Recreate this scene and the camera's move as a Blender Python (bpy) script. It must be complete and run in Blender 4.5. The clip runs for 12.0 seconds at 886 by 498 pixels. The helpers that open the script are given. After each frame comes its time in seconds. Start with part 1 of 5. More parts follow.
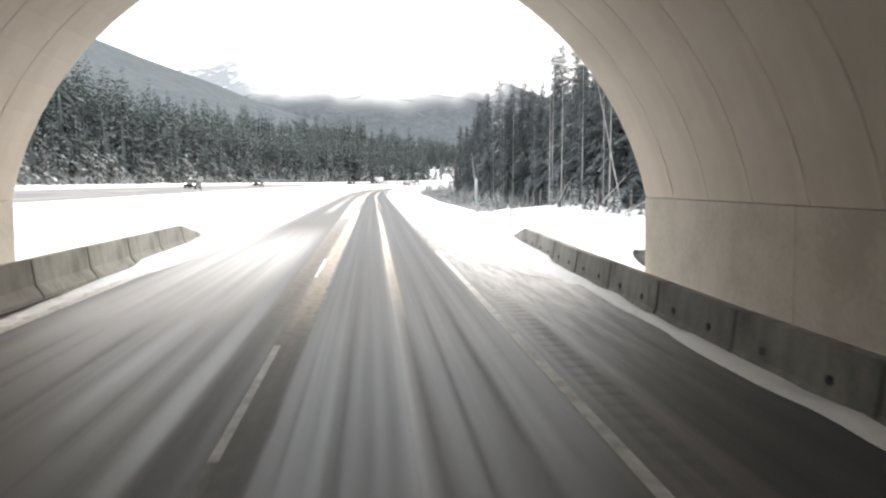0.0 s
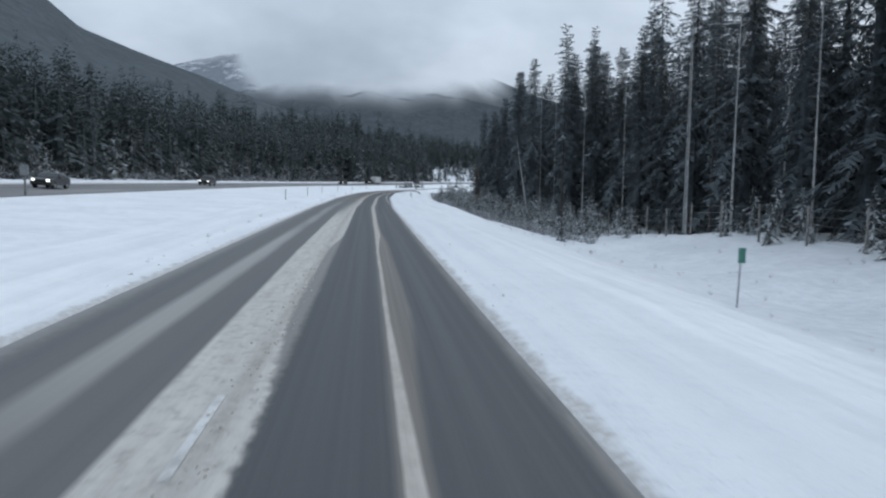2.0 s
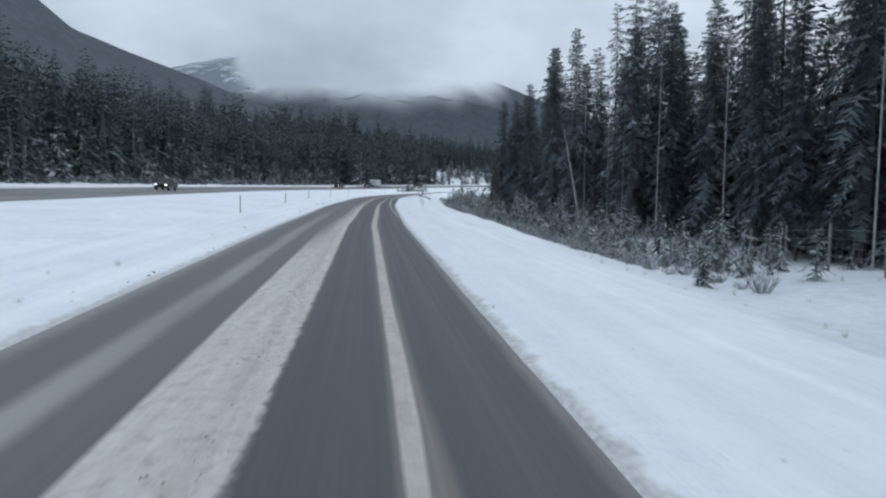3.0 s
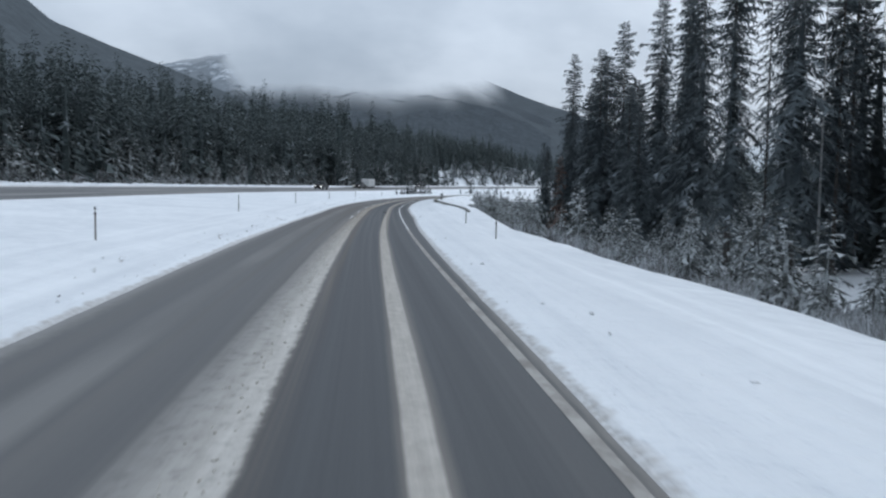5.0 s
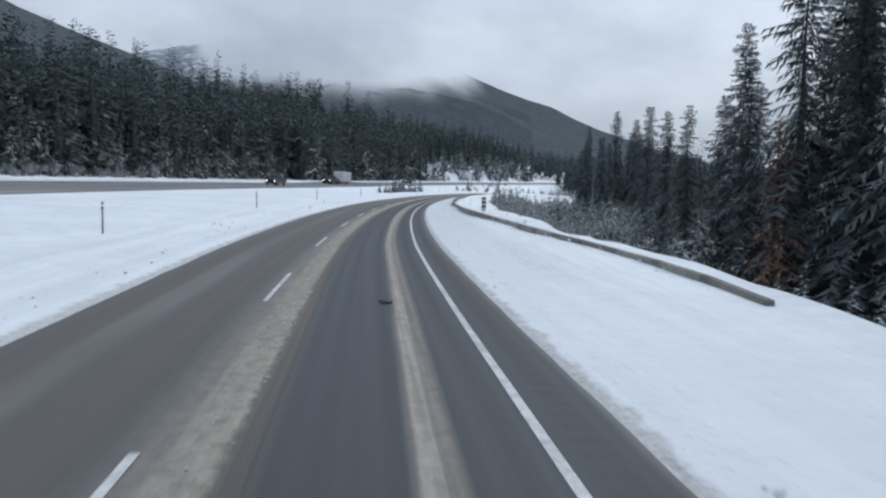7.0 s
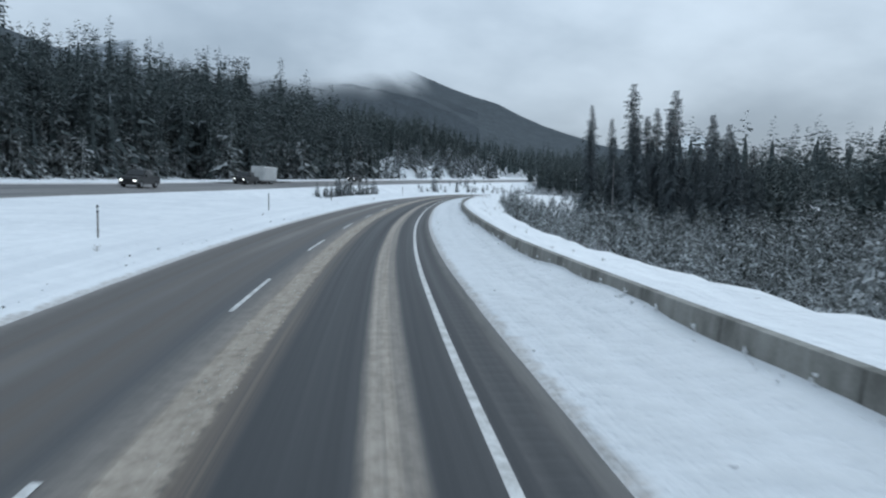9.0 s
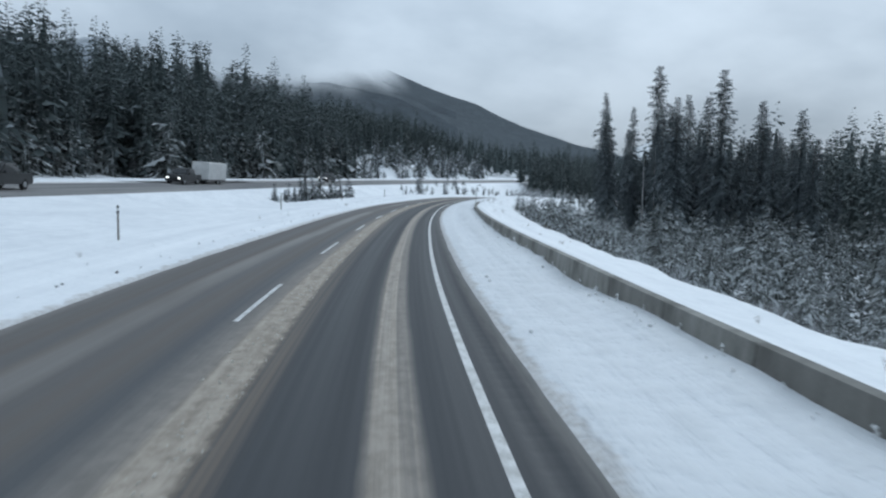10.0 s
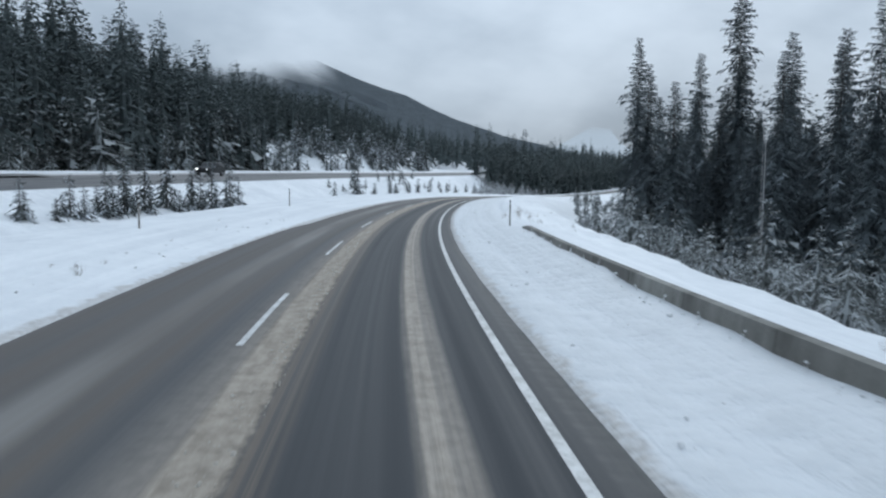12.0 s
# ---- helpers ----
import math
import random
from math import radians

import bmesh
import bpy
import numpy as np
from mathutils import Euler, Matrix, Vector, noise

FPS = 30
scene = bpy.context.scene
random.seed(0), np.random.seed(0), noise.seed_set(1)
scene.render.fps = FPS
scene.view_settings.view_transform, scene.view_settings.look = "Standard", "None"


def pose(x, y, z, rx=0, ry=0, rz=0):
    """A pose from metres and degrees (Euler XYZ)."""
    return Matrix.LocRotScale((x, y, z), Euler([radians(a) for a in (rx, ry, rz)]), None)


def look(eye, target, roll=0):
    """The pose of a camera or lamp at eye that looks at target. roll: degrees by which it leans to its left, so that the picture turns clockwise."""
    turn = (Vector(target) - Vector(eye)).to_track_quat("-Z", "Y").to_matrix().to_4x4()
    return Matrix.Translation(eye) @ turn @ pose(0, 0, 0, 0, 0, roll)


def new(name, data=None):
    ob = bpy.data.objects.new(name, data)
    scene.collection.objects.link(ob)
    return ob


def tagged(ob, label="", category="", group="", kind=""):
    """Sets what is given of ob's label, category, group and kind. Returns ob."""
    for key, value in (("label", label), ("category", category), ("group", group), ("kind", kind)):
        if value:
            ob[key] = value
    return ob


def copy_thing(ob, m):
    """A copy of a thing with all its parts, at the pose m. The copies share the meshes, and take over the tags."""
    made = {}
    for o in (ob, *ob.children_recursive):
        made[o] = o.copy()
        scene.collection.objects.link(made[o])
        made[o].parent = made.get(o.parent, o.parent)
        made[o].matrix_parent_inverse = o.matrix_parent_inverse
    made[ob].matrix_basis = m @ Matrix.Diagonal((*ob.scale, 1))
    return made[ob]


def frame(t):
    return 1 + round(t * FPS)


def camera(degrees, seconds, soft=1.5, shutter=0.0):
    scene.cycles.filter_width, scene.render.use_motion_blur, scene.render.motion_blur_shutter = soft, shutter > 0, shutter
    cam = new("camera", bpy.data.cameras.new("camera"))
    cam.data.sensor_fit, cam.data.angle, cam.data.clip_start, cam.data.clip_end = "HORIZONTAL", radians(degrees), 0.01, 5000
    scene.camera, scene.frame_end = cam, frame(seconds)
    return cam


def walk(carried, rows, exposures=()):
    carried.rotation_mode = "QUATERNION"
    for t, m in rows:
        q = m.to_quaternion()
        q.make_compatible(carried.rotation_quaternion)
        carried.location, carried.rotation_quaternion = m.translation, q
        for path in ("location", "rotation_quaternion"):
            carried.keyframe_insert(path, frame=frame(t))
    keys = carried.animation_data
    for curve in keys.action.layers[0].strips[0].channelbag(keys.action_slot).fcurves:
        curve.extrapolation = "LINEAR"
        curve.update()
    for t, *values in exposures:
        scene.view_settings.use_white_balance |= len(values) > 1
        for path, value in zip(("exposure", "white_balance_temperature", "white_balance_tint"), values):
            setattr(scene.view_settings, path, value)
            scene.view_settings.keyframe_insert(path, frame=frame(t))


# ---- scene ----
cam = camera(59.6, 12.0, soft=2.3, shutter=0.1)
# seconds, x, y, z, yaw, pitch, roll
ROWS = [
    (0.0, -0.02, -13.37, 2.31, -5.19, -4.99, 0.22),
    (0.5, -0.00, -0.00, 2.29, -5.61, -4.64, 0.19),
    (1.0, 0.00, 13.30, 2.29, -5.44, -4.48, -0.65),
    (1.5, 0.01, 26.54, 2.30, -5.58, -4.70, -0.82),
    (2.0, 0.02, 39.77, 2.31, -5.50, -4.86, -0.85),
    (2.5, 0.00, 52.94, 2.29, -5.77, -4.73, -0.60),
    (3.0, 0.03, 66.11, 2.29, -5.60, -4.63, -0.67),
    (5.0, 0.18, 118.97, 2.27, -6.21, -4.54, -1.02),
    (5.5, 0.34, 132.18, 2.27, -6.18, -4.51, -1.44),
    (6.0, 0.54, 145.30, 2.27, -6.63, -4.33, -1.34),
    (6.5, 0.93, 158.37, 2.31, -7.20, -4.88, -0.75),
    (7.0, 1.45, 171.34, 2.37, -7.89, -4.86, -1.42),
    (9.0, 5.38, 222.75, 2.33, -11.94, -4.93, -0.81),
    (9.5, 6.98, 235.43, 2.32, -12.75, -5.08, -0.78),
    (10.0, 8.78, 247.99, 2.30, -13.60, -4.88, -0.98),
    (10.5, 10.80, 260.51, 2.31, -14.69, -5.21, -0.99),
    (11.0, 13.13, 272.94, 2.31, -15.91, -5.11, -0.90),
    (11.5, 15.68, 285.20, 2.30, -17.36, -5.10, -0.70),
    (12.0, 18.42, 297.28, 2.26, -18.68, -5.30, -0.68),
]
EXPOSURES = [
    (0.0, 1.95, 7550, 13), (0.2, 1.3, 7380, 13), (0.5, 0.55, 7050, 13), (0.8, 0.2, 6350, 11),
    (1.1, 0.08, 6200, 11), (1.6, 0.04, 6040, 8), (7.2, 0.06, 6080, 9), (9.0, 0.0, 5840, 4), (12.0, 0.0, 5930, 6),
]
walk(cam, [(t, pose(x, y, z, 90 + pitch, roll, yaw)) for t, x, y, z, yaw, pitch, roll in ROWS], EXPOSURES)

# ---- world and light: an overcast winter day ----
world = bpy.data.worlds.new("overcast_sky")
scene.world = world
world.use_nodes = True


class Nodes:
    """Short hand for building a node tree."""

    def __init__(self, tree):
        self.tree, self.n, self.l = tree, tree.nodes, tree.links

    def put(self, sock, value):
        if isinstance(value, bpy.types.NodeSocket):
            self.l.new(value, sock)
        else:
            sock.default_value = value

    def math(self, op, a, b=0.0, clamp=False):
        m = self.n.new("ShaderNodeMath")
        m.operation, m.use_clamp = op, clamp
        self.put(m.inputs[0], a)
        self.put(m.inputs[1], b)
        return m.outputs[0]

    def ramp(self, v, a, b, to0=0.0, to1=1.0):
        m = self.n.new("ShaderNodeMapRange")
        m.interpolation_type = "SMOOTHSTEP"
        for i, q in enumerate((v, a, b, to0, to1)):
            self.put(m.inputs[i], q)
        return m.outputs[0]

    def band(self, v, a, b, soft):
        return self.math("MULTIPLY", self.ramp(v, a - soft, a + soft), self.ramp(v, b - soft, b + soft, 1.0, 0.0))

    def noise(self, vec, scale, detail=4.0, rough=0.55):
        m = self.n.new("ShaderNodeTexNoise")
        if vec is not None:
            self.l.new(vec, m.inputs["Vector"])
        m.inputs["Scale"].default_value = scale
        m.inputs["Detail"].default_value = detail
        m.inputs["Roughness"].default_value = rough
        return m.outputs[0]

    def mix(self, f, a, b):
        m = self.n.new("ShaderNodeMix")
        m.data_type = "RGBA"
        self.put(m.inputs[0], f)
        for sock, v in ((m.inputs[6], a), (m.inputs[7], b)):
            self.put(sock, (*v, 1.0) if isinstance(v, tuple) and len(v) == 3 else v)
        return m.outputs[2]

    def stretch(self, vec, sx, sy, sz):
        m = self.n.new("ShaderNodeMapping")
        self.l.new(vec, m.inputs[0])
        m.inputs["Scale"].default_value = (sx, sy, sz)
        return m.outputs[0]

    def shift(self, vec, x, y, z):
        m = self.n.new("ShaderNodeMapping")
        self.l.new(vec, m.inputs[0])
        m.inputs["Location"].default_value = (x, y, z)
        return m.outputs[0]

    def coord(self, which="Object"):
        return self.n.new("ShaderNodeTexCoord").outputs[which]

    def split(self, vec):
        m = self.n.new("ShaderNodeSeparateXYZ")
        self.l.new(vec, m.inputs[0])
        return m.outputs[0], m.outputs[1], m.outputs[2]

    def join(self, x, y, z):
        m = self.n.new("ShaderNodeCombineXYZ")
        for i, q in enumerate((x, y, z)):
            self.put(m.inputs[i], q)
        return m.outputs[0]

    def bump(self, h, strength, dist):
        m = self.n.new("ShaderNodeBump")
        m.inputs["Strength"].default_value, m.inputs["Distance"].default_value = strength, dist
        self.l.new(h, m.inputs["Height"])
        return m.outputs[0]


W = Nodes(world.node_tree)
sky = W.n.new("ShaderNodeTexSky")
sky.sky_type, sky.sun_disc = "NISHITA", False
sky.sun_elevation, sky.sun_rotation = radians(24), radians(35)
way = W.coord("Generated")
wx, wy, wz = W.split(way)
lift = W.math("ADD", W.math("ABSOLUTE", wz), 0.4)
deck = W.join(W.math("DIVIDE", wx, lift), W.math("DIVIDE", wy, lift), 0.0)
big = W.noise(W.stretch(W.shift(deck, 3.1, 1.7, 0.0), 1.0, 0.7, 1.0), 0.9, 5.0, 0.5)
fine = W.noise(W.stretch(deck, 1.0, 1.2, 1.0), 2.6, 5.0, 0.55)
cover = W.math("ADD", W.math("MULTIPLY", big, 0.78), W.math("MULTIPLY", fine, 0.22))
cloud = W.mix(W.ramp(cover, 0.39, 0.62), (0.385, 0.438, 0.505), (0.66, 0.715, 0.785))
up = W.math("MULTIPLY", W.ramp(wz, 0.0, 0.9, 0.9, 1.3), W.ramp(wz, -0.02, 0.24, 0.74, 1.0))
bright = W.n.new("ShaderNodeVectorMath")
bright.operation = "SCALE"
W.l.new(cloud, bright.inputs[0])
W.l.new(up, bright.inputs["Scale"])
b_cloud, b_sky, add = W.n["Background"], W.n.new("ShaderNodeBackground"), W.n.new("ShaderNodeAddShader")
W.l.new(bright.outputs[0], b_cloud.inputs[0])
b_cloud.inputs[1].default_value = 1.13
W.l.new(sky.outputs[0], b_sky.inputs[0])
b_sky.inputs[1].default_value = 0.002
W.l.new(b_cloud.outputs[0], add.inputs[0])
W.l.new(b_sky.outputs[0], add.inputs[1])
W.l.new(add.outputs[0], W.n["World Output"].inputs[0])

sun = new("sun", bpy.data.lights.new("sun", "SUN"))
sun.data.energy, sun.data.angle, sun.data.color = 0.5, radians(25), (1.0, 0.97, 0.93)
sun.matrix_world = look((0, 0, 60), (-30, -45, 28))


# ---- materials ----
def material(name, rough=0.8):
    m = bpy.data.materials.new(name)
    m.use_nodes = True
    k = Nodes(m.node_tree)
    p = k.n["Principled BSDF"]
    p.inputs["Roughness"].default_value = rough
    return m, k, p


def rough_paint(name, c0, c1, scale, rough=0.7, metal=0.0, relief=0.0, coords="Object", fleck=14.0):
    """A surface whose colour wanders between two, coarse and fine, with some relief."""
    m, k, p = material(name, rough)
    co = k.coord(coords)
    a = k.noise(co, scale, 5.0)
    b = k.noise(co, scale * fleck, 3.0)
    k.put(p.inputs["Base Color"], k.mix(k.ramp(k.math("ADD", k.math("MULTIPLY", a, 0.7), k.math("MULTIPLY", b, 0.3)), 0.35, 0.65), c0, c1))
    p.inputs["Metallic"].default_value = metal
    if relief:
        k.put(p.inputs["Normal"], k.bump(k.math("ADD", a, k.math("MULTIPLY", b, 0.5)), 0.6, relief))
    return m


def foliage(name, dark, light, frost, amount, scale=0.9, sparkle=0.45):
    """Needles: each spray a shade of its own, with rime on part of them."""
    m, k, p = material(name, 0.75)
    co = k.coord("Object")
    isl = k.n.new("ShaderNodeNewGeometry").outputs["Random Per Island"]
    ob = k.n.new("ShaderNodeObjectInfo").outputs["Random"]
    wide = k.noise(k.stretch(k.n.new("ShaderNodeNewGeometry").outputs["Position"], 1.0, 1.0, 0.15), 0.3, 2.0)
    tone = k.math("ADD", k.math("MULTIPLY", isl, 0.35), k.math("ADD", k.math("MULTIPLY", ob, 0.25), k.math("MULTIPLY", k.ramp(wide, 0.3, 0.7), 0.4)))
    base = k.mix(tone, dark, light)
    rime = k.math("ADD", k.noise(co, scale, 3.0), k.math("MULTIPLY", k.math("SUBTRACT", isl, 0.5), sparkle))
    k.put(p.inputs["Base Color"], k.mix(k.ramp(rime, 0.78 - amount, 0.98 - amount), base, frost))
    p.inputs["Specular IOR Level"].default_value = 0.2
    return m


M_spruce = foliage("spruce_needles", (0.052, 0.064, 0.071), (0.122, 0.141, 0.149), (0.34, 0.37, 0.40), 0.14, 0.6, 0.35)
M_rusty = foliage("rusty_needles", (0.10, 0.058, 0.045), (0.19, 0.12, 0.095), (0.34, 0.33, 0.32), 0.1)
M_forest = foliage("forest_needles", (0.048, 0.062, 0.064), (0.108, 0.128, 0.126), (0.30, 0.33, 0.35), 0.12, 0.35, 0.22)
M_hill_edge = foliage("hill_edge_needles", (0.052, 0.066, 0.068), (0.12, 0.14, 0.138), (0.31, 0.34, 0.365), 0.16, 0.6, 0.28)
M_young = foliage("frosted_needles", (0.07, 0.075, 0.072), (0.14, 0.148, 0.142), (0.44, 0.46, 0.465), 0.36, 1.6)
M_slope = foliage("speckled_needles", (0.055, 0.061, 0.058), (0.115, 0.125, 0.12), (0.36, 0.38, 0.385), 0.33, 1.6)
M_median = foliage("median_needles", (0.04, 0.046, 0.045), (0.09, 0.098, 0.095), (0.5, 0.53, 0.56), 0.27, 2.0)
M_twig = foliage("frosted_twigs", (0.13, 0.125, 0.12), (0.26, 0.255, 0.25), (0.58, 0.6, 0.62), 0.36, 1.2)
M_grass = foliage("dry_grass", (0.16, 0.13, 0.10), (0.30, 0.25, 0.19), (0.6, 0.6, 0.6), 0.2, 1.2)
M_bark = rough_paint("dark_bark", (0.035, 0.03, 0.027), (0.10, 0.09, 0.082), 2.2, 0.9, relief=0.03)
M_deadwood = rough_paint("bleached_deadwood", (0.26, 0.255, 0.25), (0.48, 0.475, 0.47), 1.4, 0.85, relief=0.02)
M_concrete, k, p = material("weathered_concrete", 0.88)
co = k.coord("Object")
blot, runs, pit = k.noise(co, 0.9, 5.0), k.noise(k.stretch(co, 2.0, 2.6, 0.25), 1.0, 5.0, 0.65), k.noise(co, 22.0, 3.0)
tone = k.math("ADD", k.math("MULTIPLY", blot, 0.4), k.math("ADD", k.math("MULTIPLY", runs, 0.45), k.math("MULTIPLY", pit, 0.15)))
cc = k.mix(k.ramp(tone, 0.36, 0.64), (0.12, 0.118, 0.105), (0.31, 0.305, 0.28))
rnd = k.n.new("ShaderNodeObjectInfo").outputs["Random"]
k.put(p.inputs["Base Color"], k.mix(k.math("MULTIPLY", k.math("POWER", rnd, 2.0), 0.75), cc, (0.105, 0.10, 0.09)))
k.put(p.inputs["Normal"], k.bump(k.math("ADD", blot, pit), 0.5, 0.01))
M_post_wood = rough_paint("grey_post_wood", (0.14, 0.13, 0.12), (0.28, 0.27, 0.26), 3.0, 0.85, relief=0.01)
M_steel = rough_paint("galvanised_steel", (0.30, 0.31, 0.32), (0.46, 0.47, 0.48), 3.0, 0.45, 0.8)
M_post = rough_paint("weathered_plastic_post", (0.20, 0.18, 0.165), (0.30, 0.28, 0.26), 6.0, 0.6)
M_black = rough_paint("black_band", (0.012, 0.012, 0.013), (0.025, 0.025, 0.026), 5.0, 0.5)
M_white_band = rough_paint("reflector_white", (0.62, 0.62, 0.6), (0.75, 0.75, 0.74), 5.0, 0.4)
M_green = rough_paint("green_marker_plate", (0.05, 0.17, 0.13), (0.08, 0.23, 0.18), 5.0, 0.45)
M_rock = rough_paint("dark_rock", (0.06, 0.06, 0.06), (0.20, 0.195, 0.19), 1.3, 0.9, relief=0.08)
M_carpaint_dark = rough_paint("dark_car_paint", (0.012, 0.013, 0.015), (0.022, 0.023, 0.025), 2.0, 0.3)
M_carpaint_grey = rough_paint("grey_car_paint", (0.05, 0.053, 0.058), (0.08, 0.083, 0.088), 2.0, 0.3, 0.4)
M_trailer = rough_paint("white_trailer_panel", (0.55, 0.55, 0.54), (0.68, 0.68, 0.67), 1.5, 0.5)
M_rubber = rough_paint("tyre_rubber", (0.012, 0.012, 0.012), (0.03, 0.03, 0.03), 4.0, 0.9)
M_glass, kg, pg = material("dark_window_glass", 0.05)
pg.inputs["Base Color"].default_value = (0.012, 0.015, 0.018, 1)
M_lamp, kl, pl = material("headlight", 0.2)
pl.inputs["Base Color"].default_value = (0.8, 0.8, 0.78, 1)
pl.inputs["Emission Color"].default_value = (1.0, 0.97, 0.9, 1)
pl.inputs["Emission Strength"].default_value = 2.2

# snow: soft relief at two scales, grit thrown up beside the road
M_snow, k, p = material("snow", 0.65)
co = k.coord("Object")
u, v, _ = k.split(k.coord("UV"))
drift, grain, crust = k.noise(co, 0.22, 4.0), k.noise(co, 9.0, 3.0), k.noise(co, 1.6, 4.0, 0.6)
plough = k.noise(k.stretch(k.join(u, v, 0.0), 1.6, 0.05, 1.0), 1.0, 5.0, 0.6)
near_road = k.math("MULTIPLY", k.band(u, -11.0, 5.0, 1.0), 0.6)
tone = k.math("ADD", k.math("MULTIPLY", drift, 0.5), k.math("MULTIPLY", crust, 0.5))
tone = k.math("ADD", k.math("MULTIPLY", tone, k.math("SUBTRACT", 1.0, near_road)), k.math("MULTIPLY", plough, near_road))
snow = k.mix(k.ramp(tone, 0.33, 0.66), (0.71, 0.73, 0.755), (0.86, 0.875, 0.89))
uw = k.math("ADD", u, k.math("MULTIPLY", k.math("SUBTRACT", crust, 0.5), 0.5))
snow = k.mix(k.math("MULTIPLY", k.math("MULTIPLY", k.band(uw, -0.2, 2.7, 0.5), k.ramp(v, 185.0, 225.0, 0.25, 1.0)), k.ramp(k.math("ADD", k.math("MULTIPLY", plough, 0.6), k.math("MULTIPLY", crust, 0.4)), 0.35, 0.65, 0.25, 0.9)), snow, (0.58, 0.60, 0.62))
grit = k.math("MULTIPLY", k.math("MAXIMUM", k.band(uw, -0.6, 0.12, 0.08), k.band(uw, -7.14, -6.0, 0.08)), k.ramp(grain, 0.3, 0.7, 0.35, 0.7))
opp_grit = k.math("MULTIPLY", k.math("MAXIMUM", k.band(uw, -25.4, -24.4, 0.3), k.band(uw, -35.6, -34.7, 0.3)), 0.45)
snow = k.mix(k.math("MAXIMUM", grit, opp_grit), snow, (0.34, 0.305, 0.27))
k.put(p.inputs["Base Color"], snow)
k.put(p.inputs["Normal"], k.bump(k.math("ADD", k.math("ADD", k.math("MULTIPLY", crust, 1.2), k.math("MULTIPLY", plough, 0.8)), k.math("MULTIPLY", grain, 0.15)), 0.8, 0.16))
p.inputs["Specular IOR Level"].default_value = 0.3

M_clod, k, p = material("snow_clods", 0.7)
k.put(p.inputs["Base Color"], k.mix(k.noise(k.coord("Object"), 5.0), (0.66, 0.66, 0.66), (0.86, 0.87, 0.88)))

M_crumb = rough_paint("sandy_crumbs", (0.44, 0.41, 0.36), (0.62, 0.59, 0.54), 3.0, 0.85)

# asphalt with sand and salt lying in bands between the wheel tracks; u is metres from the edge line, v metres along
M_road, k, p = material("salted_asphalt", 0.75)
u, v, _ = k.split(k.coord("UV"))
uv = k.join(u, v, 0.0)
wob = k.noise(k.stretch(uv, 0.5, 0.06, 1.0), 1.0, 3.0, 0.5)
fray = k.noise(k.stretch(uv, 6.0, 0.5, 1.0), 1.0, 5.0, 0.65)
streak = k.noise(k.stretch(uv, 3.0, 0.012, 1.0), 1.0, 5.0, 0.6)
fine_streak = k.noise(k.stretch(uv, 14.0, 0.05, 1.0), 1.0, 4.0, 0.6)
grain = k.noise(uv, 38.0, 3.0)
lump = k.noise(k.stretch(uv, 5.0, 3.2, 1.0), 1.0, 6.0, 0.7)


def drift_by(v, *steps):
    """Sum of linear shifts: (from v, to v, amount)."""
    out = None
    for a, c, amount in steps:
        m = k.n.new("ShaderNodeMapRange")
        for i, q in enumerate((v, a, c, 0.0, amount)):
            k.put(m.inputs[i], q)
        out = m.outputs[0] if out is None else k.math("ADD", out, m.outputs[0])
    return out


def edges(x, lo, hi, soft):
    """1 between two moving bounds."""
    f = 0.5 / soft
    a = k.math("ADD", k.math("MULTIPLY", k.math("SUBTRACT", x, lo), f), 0.5, True)
    c = k.math("ADD", k.math("MULTIPLY", k.math("SUBTRACT", hi, x), f), 0.5, True)
    return k.math("MULTIPLY", a, c)


late = k.ramp(v, 120.0, 190.0)
uw = k.math("ADD", k.math("ADD", u, k.math("MULTIPLY", k.math("SUBTRACT", wob, 0.5), 0.12)), k.math("MULTIPLY", k.math("SUBTRACT", fray, 0.5), 0.07))
uc = k.math("ADD", k.math("ADD", u, k.math("MULTIPLY", k.math("SUBTRACT", wob, 0.5), 0.1)), k.math("MULTIPLY", k.math("SUBTRACT", fray, 0.5), 0.03))
asphalt = k.mix(k.ramp(k.math("ADD", k.math("MULTIPLY", streak, 0.7), k.math("MULTIPLY", fine_streak, 0.3)), 0.35, 0.65), (0.044, 0.047, 0.052), (0.070, 0.073, 0.078))
asphalt = k.mix(k.ramp(grain, 0.3, 0.8, 0.0, 0.25), asphalt, (0.12, 0.12, 0.122))
brown = k.math("MULTIPLY", k.band(uw, -7.8, -4.0, 0.3), k.ramp(streak, 0.3, 0.7, 0.4, 1.0))
asphalt = k.mix(k.math("MULTIPLY", brown, k.ramp(v, 100.0, 230.0, 0.75, 0.95)), asphalt, k.mix(late, (0.155, 0.151, 0.146), (0.112, 0.097, 0.084)))
asphalt = k.mix(k.math("MULTIPLY", k.math("MULTIPLY", k.ramp(v, 150.0, 230.0), 0.85), k.band(uw, -2.9, 0.9, 0.2)), asphalt, k.mix(streak, (0.020, 0.022, 0.026), (0.034, 0.037, 0.042)))
left_at = drift_by(v, (240.0, 290.0, 0.55))
left = k.math("MULTIPLY", edges(uw, k.math("ADD", -5.75, left_at), k.math("ADD", k.math("ADD", -5.2, left_at), k.math("MULTIPLY", k.math("SUBTRACT", wob, 0.5), 0.6)), 0.12), k.ramp(v, 40.0, 52.0, 0.0, 1.0))
